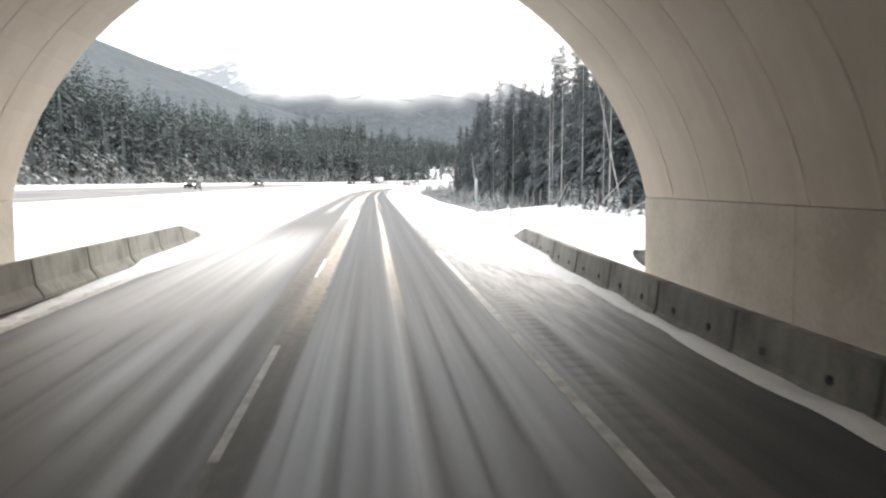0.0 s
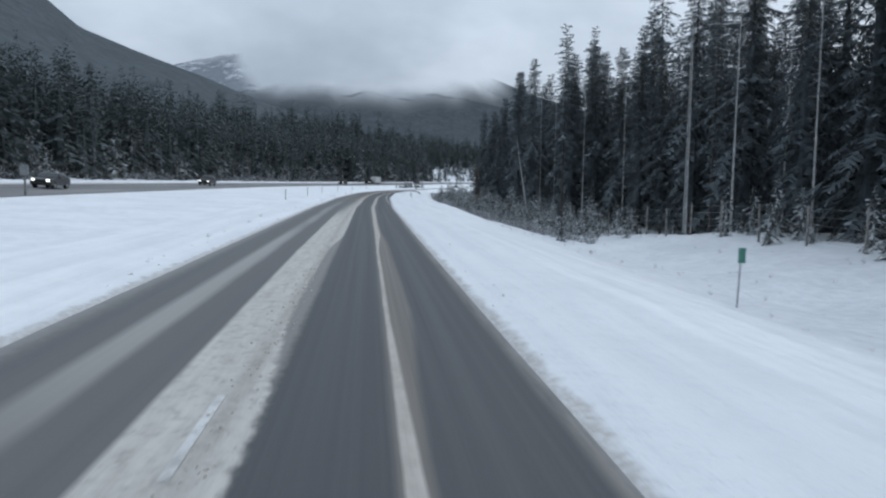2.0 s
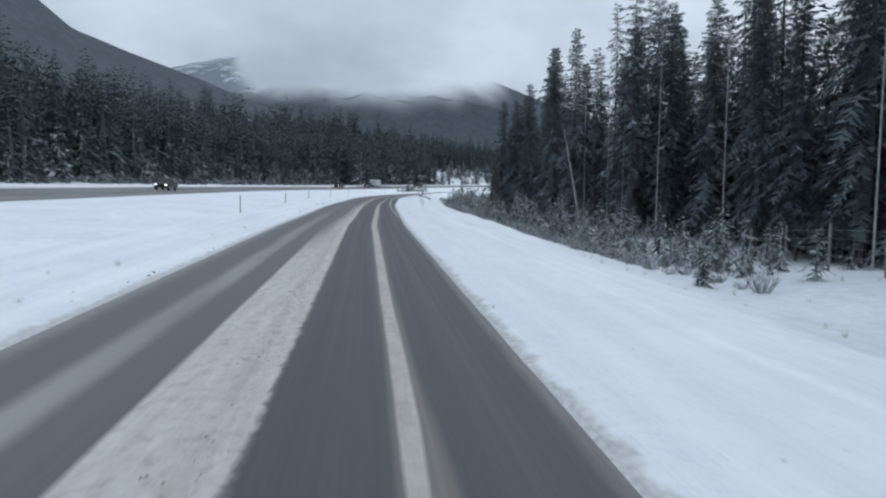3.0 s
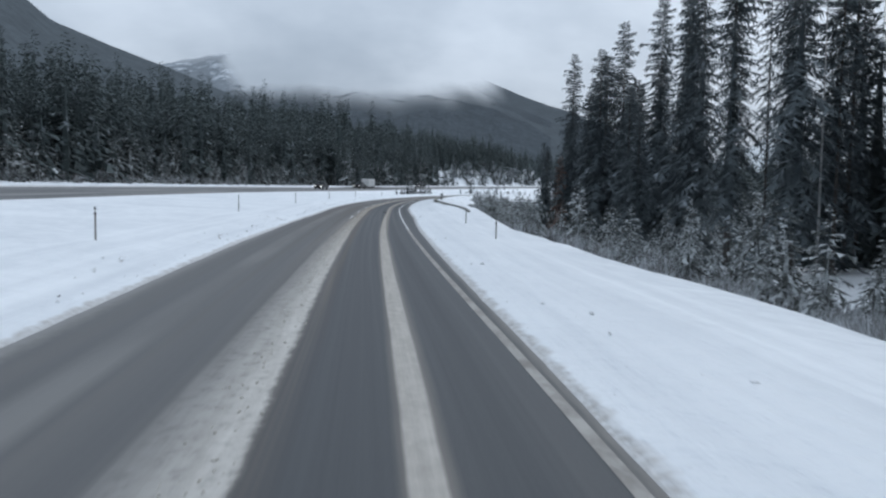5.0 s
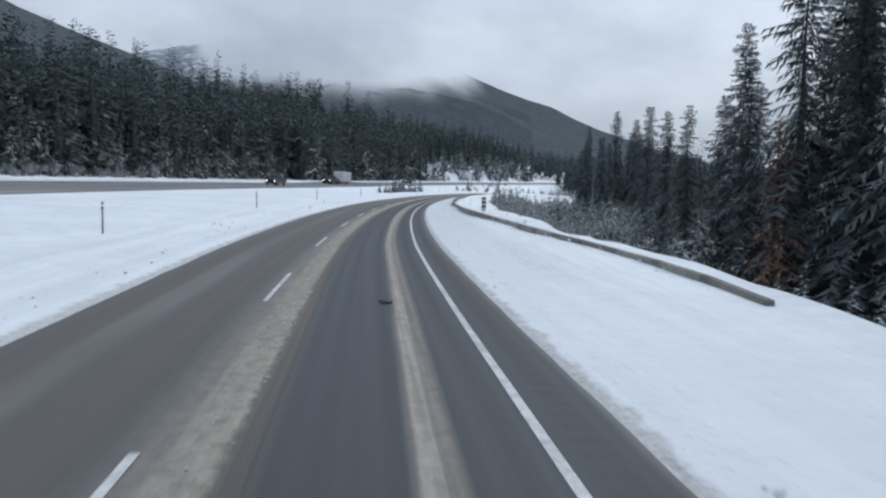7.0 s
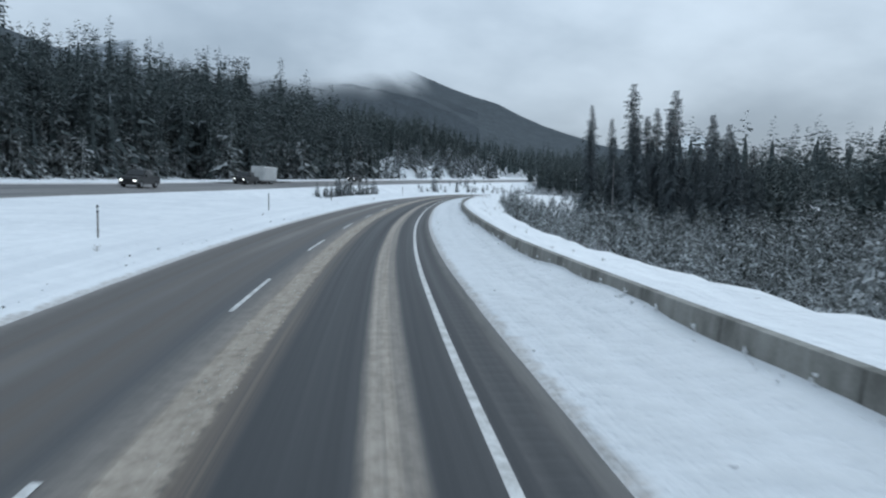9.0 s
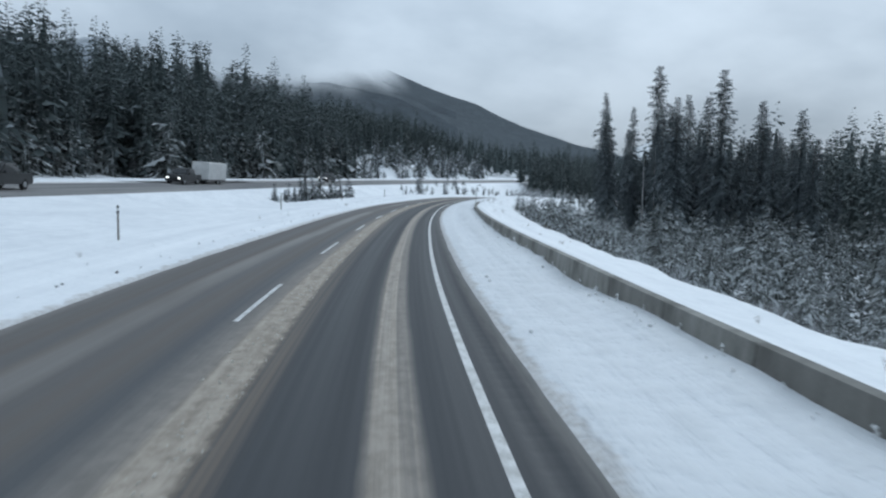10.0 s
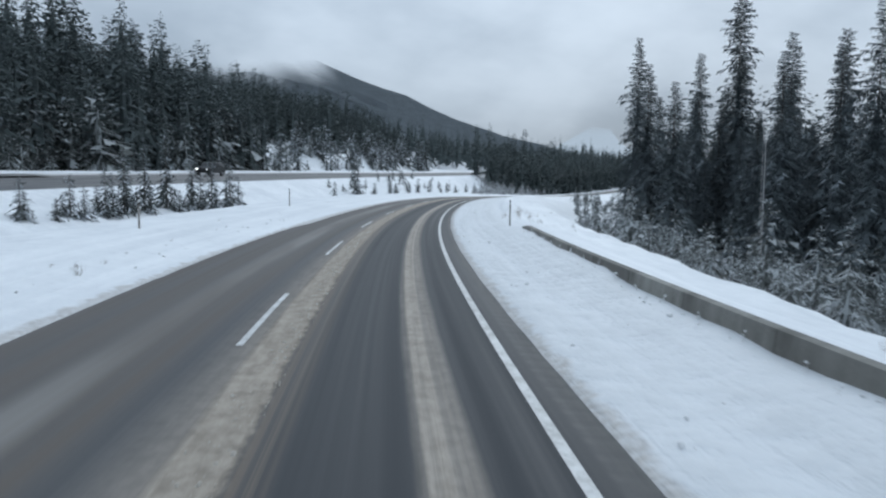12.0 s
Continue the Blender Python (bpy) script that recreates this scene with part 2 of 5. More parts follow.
left = k.math("MULTIPLY", left, k.math("MULTIPLY", k.math("MAXIMUM", k.ramp(wob, 0.35, 0.6, 0.25, 0.8), k.ramp(v, 90.0, 70.0, 0.0, 0.85)), k.math("ADD", k.ramp(v, 60.0, 150.0, 1.0, 0.25), k.ramp(v, 240.0, 290.0, 0.0, 0.3))))
asphalt = k.mix(left, asphalt, (0.34, 0.33, 0.31))
sand = k.mix(k.ramp(k.math("ADD", k.math("MULTIPLY", fray, 0.4), k.math("MULTIPLY", lump, 0.6)), 0.36, 0.64), (0.27, 0.232, 0.188), (0.425, 0.372, 0.312))
salt = k.mix(k.ramp(k.math("ADD", k.math("MULTIPLY", fray, 0.6), k.math("MULTIPLY", lump, 0.4)), 0.28, 0.72), (0.43, 0.405, 0.372), (0.60, 0.575, 0.535))
ridge_lo = k.math("ADD", -4.02, drift_by(v, (5.0, 65.0, -0.40), (105.0, 178.0, 1.02), (190.0, 240.0, 0.28), (250.0, 300.0, -0.10)))
ridge_hi = k.math("ADD", -3.10, drift_by(v, (128.0, 178.0, 0.25), (190.0, 240.0, 0.29), (250.0, 300.0, -0.09)))
frayed = k.math("ADD", ridge_hi, k.math("MULTIPLY", k.math("SUBTRACT", lump, 0.55), 0.22))
whole = k.math("SUBTRACT", frayed, k.math("ADD", k.math("MULTIPLY", k.band(v, 50.0, 69.0, 4.0), 0.27), 0.02))
ridge = k.math("MULTIPLY", edges(uc, ridge_lo, whole, 0.04), k.ramp(v, -20.0, 8.0, 0.25, 1.0))
ridge = k.math("MULTIPLY", ridge, k.math("MAXIMUM", k.ramp(uc, -3.62, -3.46, 0.35, 1.0), k.ramp(v, 28.0, 42.0)))
skirt = k.math("MULTIPLY", edges(uc, k.math("SUBTRACT", whole, 0.1), frayed, 0.06), k.math("MULTIPLY", k.ramp(v, -20.0, 8.0, 0.2, 0.6), k.ramp(v, 130.0, 170.0, 1.0, 0.4)))
border = k.math("MULTIPLY", edges(uw, k.math("SUBTRACT", ridge_hi, 0.08), k.math("ADD", ridge_hi, 0.28), 0.1), k.math("MULTIPLY", k.ramp(v, 105.0, 150.0), k.ramp(fine_streak, 0.35, 0.65, 0.15, 0.9)))
halo = k.math("MULTIPLY", edges(uw, k.math("SUBTRACT", ridge_lo, 0.35), k.math("SUBTRACT", ridge_hi, 0.1), 0.3), k.math("MULTIPLY", late, 0.5))
split_ = k.math("MULTIPLY", edges(uw, k.math("ADD", -3.72, k.math("MULTIPLY", wob, 0.25)), k.math("ADD", -3.52, k.math("MULTIPLY", wob, 0.25)), 0.07), k.math("MULTIPLY", k.ramp(v, 24.0, 34.0), k.ramp(v, 50.0, 85.0, 0.3, 0.15)))
slope_in = k.math("ADD", k.math("MULTIPLY", k.math("SUBTRACT", uc, k.math("MULTIPLY", k.math("ADD", ridge_lo, ridge_hi), 0.5)), 1.1), 0.74, True)
thin = k.math("MULTIPLY", k.ramp(v, 85.0, 110.0), k.ramp(v, 230.0, 190.0))
ridge = k.math("MULTIPLY", ridge, k.math("SUBTRACT", 1.0, k.math("MULTIPLY", thin, k.math("SUBTRACT", 1.0, slope_in))))
asphalt = k.mix(halo, asphalt, sand)
asphalt = k.mix(border, asphalt, (0.135, 0.108, 0.085))
asphalt = k.mix(skirt, asphalt, k.mix(late, (0.30, 0.285, 0.262), sand))
asphalt = k.mix(k.math("MULTIPLY", ridge, k.ramp(lump, 0.25, 0.5, 0.6, 0.97)), asphalt, k.mix(k.math("MAXIMUM", late, k.ramp(v, 20.0, 30.0, 0.7, 0.0)), salt, sand))
asphalt = k.mix(k.math("MULTIPLY", split_, k.math("SUBTRACT", 1.0, late)), asphalt, (0.19, 0.178, 0.16))
core = ridge
strip_lo = k.math("ADD", -1.78, drift_by(v, (125.0, 163.0, 0.35), (163.0, 186.0, 0.29), (228.0, 278.0, -0.06)))
strip_hi = k.math("ADD", k.math("ADD", strip_lo, 0.22), drift_by(v, (40.0, 52.0, -0.14), (66.0, 73.0, 0.14), (80.0, 118.0, 0.09), (150.0, 180.0, -0.12), (205.0, 225.0, 0.10), (250.0, 280.0, -0.06)))
strip_l = k.math("MULTIPLY", edges(uc, strip_lo, strip_hi, 0.02), k.math("MULTIPLY", k.ramp(fine_streak, 0.3, 0.6, k.ramp(v, 150.0, 200.0, 0.85, 0.5), 1.0), k.ramp(v, 180.0, 220.0, 1.0, 0.8)))
strip_h = k.math("MULTIPLY", edges(uw, k.math("SUBTRACT", strip_lo, 0.05), k.math("ADD", strip_hi, k.math("ADD", k.ramp(v, 44.0, 54.0, 0.06, 0.38), k.math("ADD", k.ramp(v, 66.0, 76.0, 0.0, -0.30), k.ramp(v, 150.0, 185.0, 0.0, 0.12)))), 0.06), k.ramp(fine_streak, 0.3, 0.7, 0.42, 0.62))
asphalt = k.mix(k.math("MULTIPLY", strip_h, k.ramp(v, -10.0, 15.0, 0.5, 1.0)), asphalt, k.mix(late, (0.25, 0.222, 0.19), sand))
asphalt = k.mix(k.math("MULTIPLY", strip_l, k.ramp(v, -10.0, 16.0, 0.35, 0.95)), asphalt, k.mix(late, k.mix(0.4, salt, sand), sand))
rim = k.math("ADD", -0.06, drift_by(v, (71.0, 124.0, 0.2), (124.0, 176.0, 0.8), (176.0, 303.0, -0.48)))
edge = k.math("MULTIPLY", edges(uw, k.math("SUBTRACT", rim, 0.10), k.math("ADD", rim, 0.9), 0.08), k.math("MULTIPLY", k.ramp(fray, 0.25, 0.6, 0.3, 0.8), k.ramp(v, 150.0, 220.0, 1.0, 0.5)))
asphalt = k.mix(edge, asphalt, (0.20, 0.188, 0.172))
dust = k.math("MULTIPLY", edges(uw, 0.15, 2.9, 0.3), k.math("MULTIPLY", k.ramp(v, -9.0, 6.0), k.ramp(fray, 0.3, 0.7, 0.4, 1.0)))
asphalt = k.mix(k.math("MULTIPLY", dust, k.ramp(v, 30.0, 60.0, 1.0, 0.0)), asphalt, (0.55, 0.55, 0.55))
# pale dusting on the left lane, strengthened to stand in for wet glare
dust_glare_l = k.math("MULTIPLY", edges(uw, -7.6, -4.4, 0.4), k.math("MULTIPLY", k.ramp(v, -60.0, -45.0), k.ramp(v, 30.0, 10.0)))
asphalt = k.mix(k.math("MULTIPLY", dust_glare_l, k.ramp(streak, 0.3, 0.7, 0.35, 0.8)), asphalt, (0.55, 0.545, 0.54))
# asphalt painted paler under the overpass, for the bright wet sheen there
tunnel_sheen = k.ramp(v, 2.0, -3.0)
asphalt = k.mix(k.math("MULTIPLY", k.math("MULTIPLY", tunnel_sheen, k.ramp(uw, 0.3, 1.2, 1.0, 0.1)), k.ramp(streak, 0.3, 0.7, 0.3, 0.8)), asphalt, (0.13, 0.13, 0.134))
grooves = k.math("MULTIPLY", k.band(u, 0.24, 0.60, 0.03), k.ramp(k.math("SINE", k.math("MULTIPLY", v, 15.0)), 0.1, 0.7))
worn = k.math("MAXIMUM", k.math("MULTIPLY", k.band(v, -8.0, 15.0, 4.0), 0.38), k.math("MULTIPLY", k.band(v, 268.0, 325.0, 8.0), 0.3))
asphalt = k.mix(k.math("MULTIPLY", grooves, worn), asphalt, (0.06, 0.06, 0.062))
slush = k.math("MULTIPLY", k.ramp(k.math("ADD", uw, k.math("MULTIPLY", k.math("SUBTRACT", lump, 0.5), 0.5)), -6.5, -7.15), k.math("MULTIPLY", k.ramp(v, 4.0, 20.0), 0.6))
asphalt = k.mix(slush, asphalt, (0.33, 0.32, 0.305))
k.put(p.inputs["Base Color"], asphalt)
rumble = k.math("MULTIPLY", grooves, -1.5)
loose = k.math("MULTIPLY", k.math("MAXIMUM", core, k.math("MULTIPLY", strip_l, 0.3)), lump)
relief = k.math("ADD", k.math("ADD", k.math("MULTIPLY", grain, 0.05), k.math("MULTIPLY", rumble, 0.04)), k.math("MULTIPLY", loose, k.ramp(v, 120.0, 220.0, 0.35, 1.3)))
k.put(p.inputs["Normal"], k.bump(relief, 0.8, 0.05))
wet = k.math("MULTIPLY", k.ramp(v, 14.0, -4.0), k.ramp(uw, 1.0, 2.2, 1.0, 0.75))
k.put(p.inputs["Roughness"], k.math("SUBTRACT", k.ramp(k.math("ADD", streak, k.math("MULTIPLY", core, 0.5)), 0.3, 0.8, 0.6, 0.92), k.math("MULTIPLY", wet, 0.22)))

M_far_road, k, p = material("far_asphalt", 0.7)
u, v, _ = k.split(k.coord("UV"))
st = k.noise(k.stretch(k.join(u, v, 0.0), 1.2, 0.03, 1.0), 1.0, 4.0, 0.6)
k.put(p.inputs["Base Color"], k.mix(k.ramp(st, 0.35, 0.7), (0.10, 0.10, 0.105), (0.26, 0.25, 0.24)))

M_line, k, p = material("worn_white_paint", 0.6)
co = k.coord("Object")
wear = k.math("ADD", k.math("MULTIPLY", k.noise(co, 3.0, 4.0), 0.6), k.math("MULTIPLY", k.noise(co, 25.0, 3.0), 0.4))
k.put(p.inputs["Base Color"], k.mix(k.ramp(wear, 0.36, 0.62), (0.40, 0.395, 0.38), (0.68, 0.68, 0.67)))

M_dirty_line = rough_paint("dirty_white_paint", (0.20, 0.185, 0.165), (0.40, 0.38, 0.35), 1.2, 0.75)

# tunnel concrete: warm, streaked, dusty and darker on the footing
M_arch, k, p = material("tunnel_concrete", 0.85)
co = k.coord("Object")
run = k.noise(k.stretch(co, 0.6, 1.2, 0.12), 1.0, 5.0, 0.6)
blot = k.noise(co, 0.5, 4.0)
tone = k.math("ADD", k.math("MULTIPLY", run, 0.5), k.math("MULTIPLY", blot, 0.5))
rnd = k.n.new("ShaderNodeObjectInfo").outputs["Random"]
cc = k.mix(k.ramp(tone, 0.32, 0.68), (0.48, 0.415, 0.345), (0.61, 0.545, 0.47))
k.put(p.inputs["Base Color"], k.mix(k.math("MULTIPLY", rnd, 0.3), cc, (0.46, 0.41, 0.35)))
k.put(p.inputs["Normal"], k.bump(k.noise(co, 6.0, 5.0), 0.4, 0.01))
M_footing = rough_paint("grimy_concrete", (0.36, 0.325, 0.275), (0.47, 0.425, 0.37), 0.6, 0.9, relief=0.01)


def far_mountain(name, forest, snow_c, haze, share, snow_amount, top0, top1, side=0.0, from_x=0.0):
    """Distant slopes, air haze added as emission; their tops go into the cloud."""
    m, k, p = material(name, 1.0)
    co = k.coord("Object")
    x, _, z = k.split(co)
    n1, n2, n3 = k.noise(co, 0.004, 6.0, 0.6), k.noise(co, 0.03, 5.0, 0.65), k.noise(k.stretch(co, 1.0, 1.0, 0.35), 0.11, 5.0, 0.75)
    trees = k.math("ADD", k.math("MULTIPLY", n2, 0.4), k.math("MULTIPLY", n3, 0.6))
    base = k.mix(k.ramp(trees, 0.36, 0.64), tuple(0.6 * c for c in forest), tuple(2.0 * c for c in forest))
    patch = k.math("ADD", k.math("MULTIPLY", n1, 0.55), k.math("MULTIPLY", n2, 0.45))
    base = k.mix(k.ramp(patch, 0.66 - snow_amount, 0.72 - snow_amount), base, snow_c)
    k.put(p.inputs["Base Color"], base)
    p.inputs["Specular IOR Level"].default_value = 0.0
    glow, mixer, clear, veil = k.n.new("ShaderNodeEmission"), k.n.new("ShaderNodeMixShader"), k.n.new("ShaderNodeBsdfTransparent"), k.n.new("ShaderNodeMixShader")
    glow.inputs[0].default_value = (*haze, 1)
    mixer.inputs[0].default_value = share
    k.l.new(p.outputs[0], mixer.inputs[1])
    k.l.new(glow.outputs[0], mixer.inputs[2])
    wisp = k.math("ADD", z, k.math("MULTIPLY", k.math("SUBTRACT", k.noise(k.stretch(co, 1.0, 0.12, 0.5), 0.004, 3.0, 0.45), 0.5), (top1 - top0) * 1.1))
    if side:
        wisp = k.math("ADD", wisp, k.math("MULTIPLY", k.math("MAXIMUM", k.math("SUBTRACT", x, from_x), 0.0), side))
    k.put(veil.inputs[0], k.ramp(wisp, top0, top1))
    k.l.new(mixer.outputs[0], veil.inputs[1])
    k.l.new(clear.outputs[0], veil.inputs[2])
    k.l.new(veil.outputs[0], k.n["Material Output"].inputs[0])
    return m


# ---- the road's line: metres along (s) and metres right of the edge line (l) ----
BEND_S = [-200, 110, 125, 138, 152, 165, 197, 229, 242, 254, 267, 279, 292, 318, 350, 380, 410, 450, 560, 640, 740, 850, 1600]
BEND_D = [0, 0, 0.5, 0.9, 1.6, 2.3, 4.4, 7.2, 8.15, 9.2, 10.6, 11.75, 12.8, 16.0, 21.5, 26, 29, 31, 34, 40, 47, 52, 52]
EDGE_S = [-200, 130, 150, 165, 180, 200, 224, 233, 242, 248, 265, 280, 305, 345, 1600]
EDGE_O = [2.1, 2.1, 1.95, 1.82, 1.62, 1.28, 1.11, 1.05, 1.03, 1.05, 1.2, 1.38, 1.55, 1.55, 1.55]
LS = np.arange(-200, 1400, 0.5)
LT = np.radians(np.interp(LS, BEND_S, BEND_D))
LX = np.cumsum(np.sin(LT)) * 0.5 + np.interp(LS, [110, 125, 175, 220, 300], [0, 0.2, 0.2, 0.07, 0.03])
LY = -200 + np.cumsum(np.cos(LT)) * 0.5
LO = np.interp(LS, EDGE_S, EDGE_O)
LX, LY = LX + LO * np.cos(LT), LY - LO * np.sin(LT)


def plan(s, l):
    """x, y of the place s metres along and l metres right of the edge line."""
    th = np.interp(s, LS, LT)
    return np.interp(s, LS, LX) + l * np.cos(th), np.interp(s, LS, LY) - l * np.sin(th)


def locate(x, y):
    """s and l of a place."""
    i = int(np.argmin((LX - x) ** 2 + (LY - y) ** 2))
    return float(LS[i]), float((x - LX[i]) * math.cos(LT[i]) - (y - LY[i]) * math.sin(LT[i]))


def bearing(s):
    return -float(np.interp(s, LS, LT))


def smooth(t):
    t = np.clip(t, 0.0, 1.0)
    return t * t * (3 - 2 * t)


DIP_S = [-300, 372, 400, 420, 460, 500, 540, 580, 620, 660, 720, 780, 860, 1000, 1600]
DIP_Z = [0, 0, -0.35, -0.75, -1.55, -2.4, -3.2, -3.9, -4.3, -4.3, -3.2, -1.2, 1.0, 3.0, 3.0]
LZ = np.convolve(np.interp(np.arange(-220, 1420, 0.5), DIP_S, DIP_Z), np.ones(41) / 41, "same")[40:-40]


def road_z(s):
    return np.interp(s, LS, LZ)


def opp_z(s):
    return 1.0 + 1.1 * smooth((s - 300) / 160.0) + 2.1 * smooth((s - 400) / 300.0)


def bank(l):
    """How much the opposite carriageway rises towards the outside of the bend."""
    return 0.066 * np.clip(-l - 24.8, 0.0, 10.2)


def profile(l, pairs):
    return np.interp(l, [a for a, _ in pairs], [b for _, b in pairs])


RIGHT_A = [(-0.12, -0.06), (0.0, 0.0), (0.1, 0.04), (0.8, 0.10), (3.0, 0.12), (5.3, -0.2), (7.5, -0.8), (10.5, -1.8), (14, -2.1), (18, -1.4), (24, -0.8), (45, -0.6), (500, 0)]
RIGHT_B = [(-0.12, -0.06), (0.0, 0.0), (0.1, 0.04), (0.8, 0.10), (3.0, 0.12), (5.0, -0.08), (7.4, -0.35), (9.2, -1.3), (14, -2.4), (25, -2.8), (500, -3)]
RIGHT_C = [(-0.12, -0.06), (0.0, 0.0), (0.1, 0.04), (0.9, 0.07), (2.6, 0.09), (3.1, 0.14), (3.6, 0.44), (5.0, 0.5), (6.4, 0.25), (9.0, -1.1), (14, -3.6), (22, -5.5), (40, -6.5), (500, -7)]
RIGHT_D = [(-0.12, -0.06), (0.0, 0.0), (0.1, 0.04), (0.9, 0.08), (5, 0.12), (10, -0.1), (16, -0.8), (25, -2.0), (500, -3)]


def right_edge(s):
    """Where the asphalt ends under the snow on the right."""
    return np.interp(s, [-8, 4, 14, 26, 71, 124, 137, 163, 176, 228, 253, 303], [2.6, 2.2, 0.8, 0.03, 0.03, 0.2, 0.36, 0.62, 0.95, 0.92, 0.77, 0.55])


def left_creep(s):
    """How far the median's snow creeps onto the asphalt."""
    return np.interp(s, [-8, 4, 20, 150, 180, 230, 250, 285, 310, 335], [-1.5, -1.0, -0.08, -0.06, 0.25, 0.05, 0.08, 0.25, 0.34, 0.6])


def long_line(s):
    """Where the long barrier stands."""
    return np.interp(s, [176, 190, 200, 212, 230, 250, 280, 306, 337], [5.9, 6.0, 5.2, 4.6, 3.75, 3.25, 3.05, 3.1, 3.5])


def wrap_noise(x, y, scale, seed):
    """Cheap smooth value noise on arrays, -1 to 1."""
    r = np.random.RandomState(seed).rand(64, 64) * 2 - 1
    fx, fy = x * scale, y * scale
    ix, iy = np.floor(fx).astype(int), np.floor(fy).astype(int)
    tx, ty = smooth(fx - ix), smooth(fy - iy)
    g = lambda a, b: r[a % 64, b % 64]
    return (g(ix, iy) * (1 - tx) + g(ix + 1, iy) * tx) * (1 - ty) + (g(ix, iy + 1) * (1 - tx) + g(ix + 1, iy + 1) * tx) * ty


def ground_z(s, l):
    """Height of the snow at (s, l); arrays allowed."""
    s, l = np.asarray(s, float), np.asarray(l, float)
    wb, wc, wd = smooth((s - 85) / 35), smooth((s - 168) / 30), smooth((s - 365) / 70)
    lr = l - right_edge(s) * (1 - smooth((l - 1.2) / 3))
    right = profile(lr, RIGHT_A) * (1 - wb) + profile(lr, RIGHT_B) * wb
    b = long_line(s)
    near_c = smooth((s - 168) / 14) * (1 - smooth((s - 205) / 30))
    lc = lr - (b - 3.15) * smooth((lr - 0.9) / 1.6)
    lc = lc + 1.5 * np.maximum(0.0, lr - b - 0.7) * smooth((s - 168) / 10) * (1 - smooth((s - 196) / 22))
    right_c = profile(lc, RIGHT_C) + near_c * (0.27 * smooth((l - 1.0) / (b - 1.2)) * (1 - smooth((l - b) / 0.5)) + 0.03 * smooth((l - b) / 0.5) * (1 - smooth((l - b - 1.3) / 2)))
    right = right * (1 - wc) + right_c * wc
    right = right * (1 - wd) + profile(lr, RIGHT_D) * wd
    right = right - 0.34 * smooth((l - 3.3) / 1.6) * (1 - smooth((l - 9.0) / 4.0)) * smooth((s - 228) / 22) * (1 - smooth((s - 335) / 15))
    right = right + 0.07 * smooth((l - 1.4) / 1.2) * (1 - smooth((l - 3.2) / 1.0)) * smooth((s - 285) / 20) * (1 - smooth((s - 335) / 15))
    foot = smooth((l - b + 1.3) / 1.0) * (1 - smooth((l - b) / 0.25)) * smooth((s - 222) / 12) * (1 - smooth((s - 322) / 12))
    right = right + foot * (0.15 + 0.07 * wrap_noise(s, l, 0.45, 81) + 0.05 * wrap_noise(s, l, 1.1, 82))
    zo = opp_z(s) - road_z(s)
    med = np.interp(-l + left_creep(s) * (1 - smooth((-l - 8) / 4)), [6.88, 7.0, 7.12, 8.2, 10, 16], [-0.06, 0.0, 0.045, 0.16, 0.42, 0.72])
    med = np.where(l < -16, 0.72 + (zo - 0.78) * smooth((-l - 16) / 7.5), med)
    med = med - 1.4 * np.exp(-((l + 18.5) / 4.2) ** 2) * smooth((s - 285) / 35) * (1 - smooth((s - 380) / 60))
    far = np.interp(-l, [23.5, 24.5, 25.0, 34.8, 35.3, 37, 41.2, 42.2, 46.8, 47.6, 49, 52], [0.02, 0.04, -0.10, -0.10, 0.06, 0.34, 0.34, 0.06, 0.06, 0.3, 0.45, 0.9]) + zo + bank(l)
    hill = 0.6 * (1 - 0.55 * smooth((s - 560) / 160))
    cut = smooth((s - 455) / 20) * (1 - smooth((s - 560) / 20))
    up = hill * 30 * smooth((-l - 50) / 65.0) + cut * 3.6 * smooth((-l - 47) / 7) * (1 - smooth((-l - 56) / 22))
    left = np.where(l < -23.5, far + up, med)
    return np.where(l > -3, right, left) + road_z(s)


def surface_z(s, l):
    z = ground_z(s, l)
    x, y = plan(s, l)
    edge = np.minimum(np.abs(l + 7.0 - left_creep(s)), np.abs(l - right_edge(s)))
    off = np.where((l > -7) & (l < 0.1), 0.0, smooth(edge / 2.5))
    opp = np.where((l < -24.3) & (l > -35.4), 0.0, 1.0)
    wild = smooth((np.abs(l + 20) - 24) / 8)
    z = z + off * opp * (0.05 * wrap_noise(x, y, 0.22, 1) + 0.012 * wrap_noise(x, y, 0.9, 2)) + wild * 0.16 * wrap_noise(x, y, 0.35, 3) + 0.16 * smooth((l - 4.2) / 1.5) * (1 - smooth((l - 8) / 4)) * smooth((s - 190) / 20) * wrap_noise(x, y, 0.55, 5)
    rim = np.exp(-((edge - 0.25) / 0.35) ** 2) * np.where((l > -6.6) & (l < 0.0), 0.0, 1.0) * np.where(np.abs(l + 3) < 8, 1, 0)
    return z + rim * 0.010 * wrap_noise(x, y, 1.1, 4)


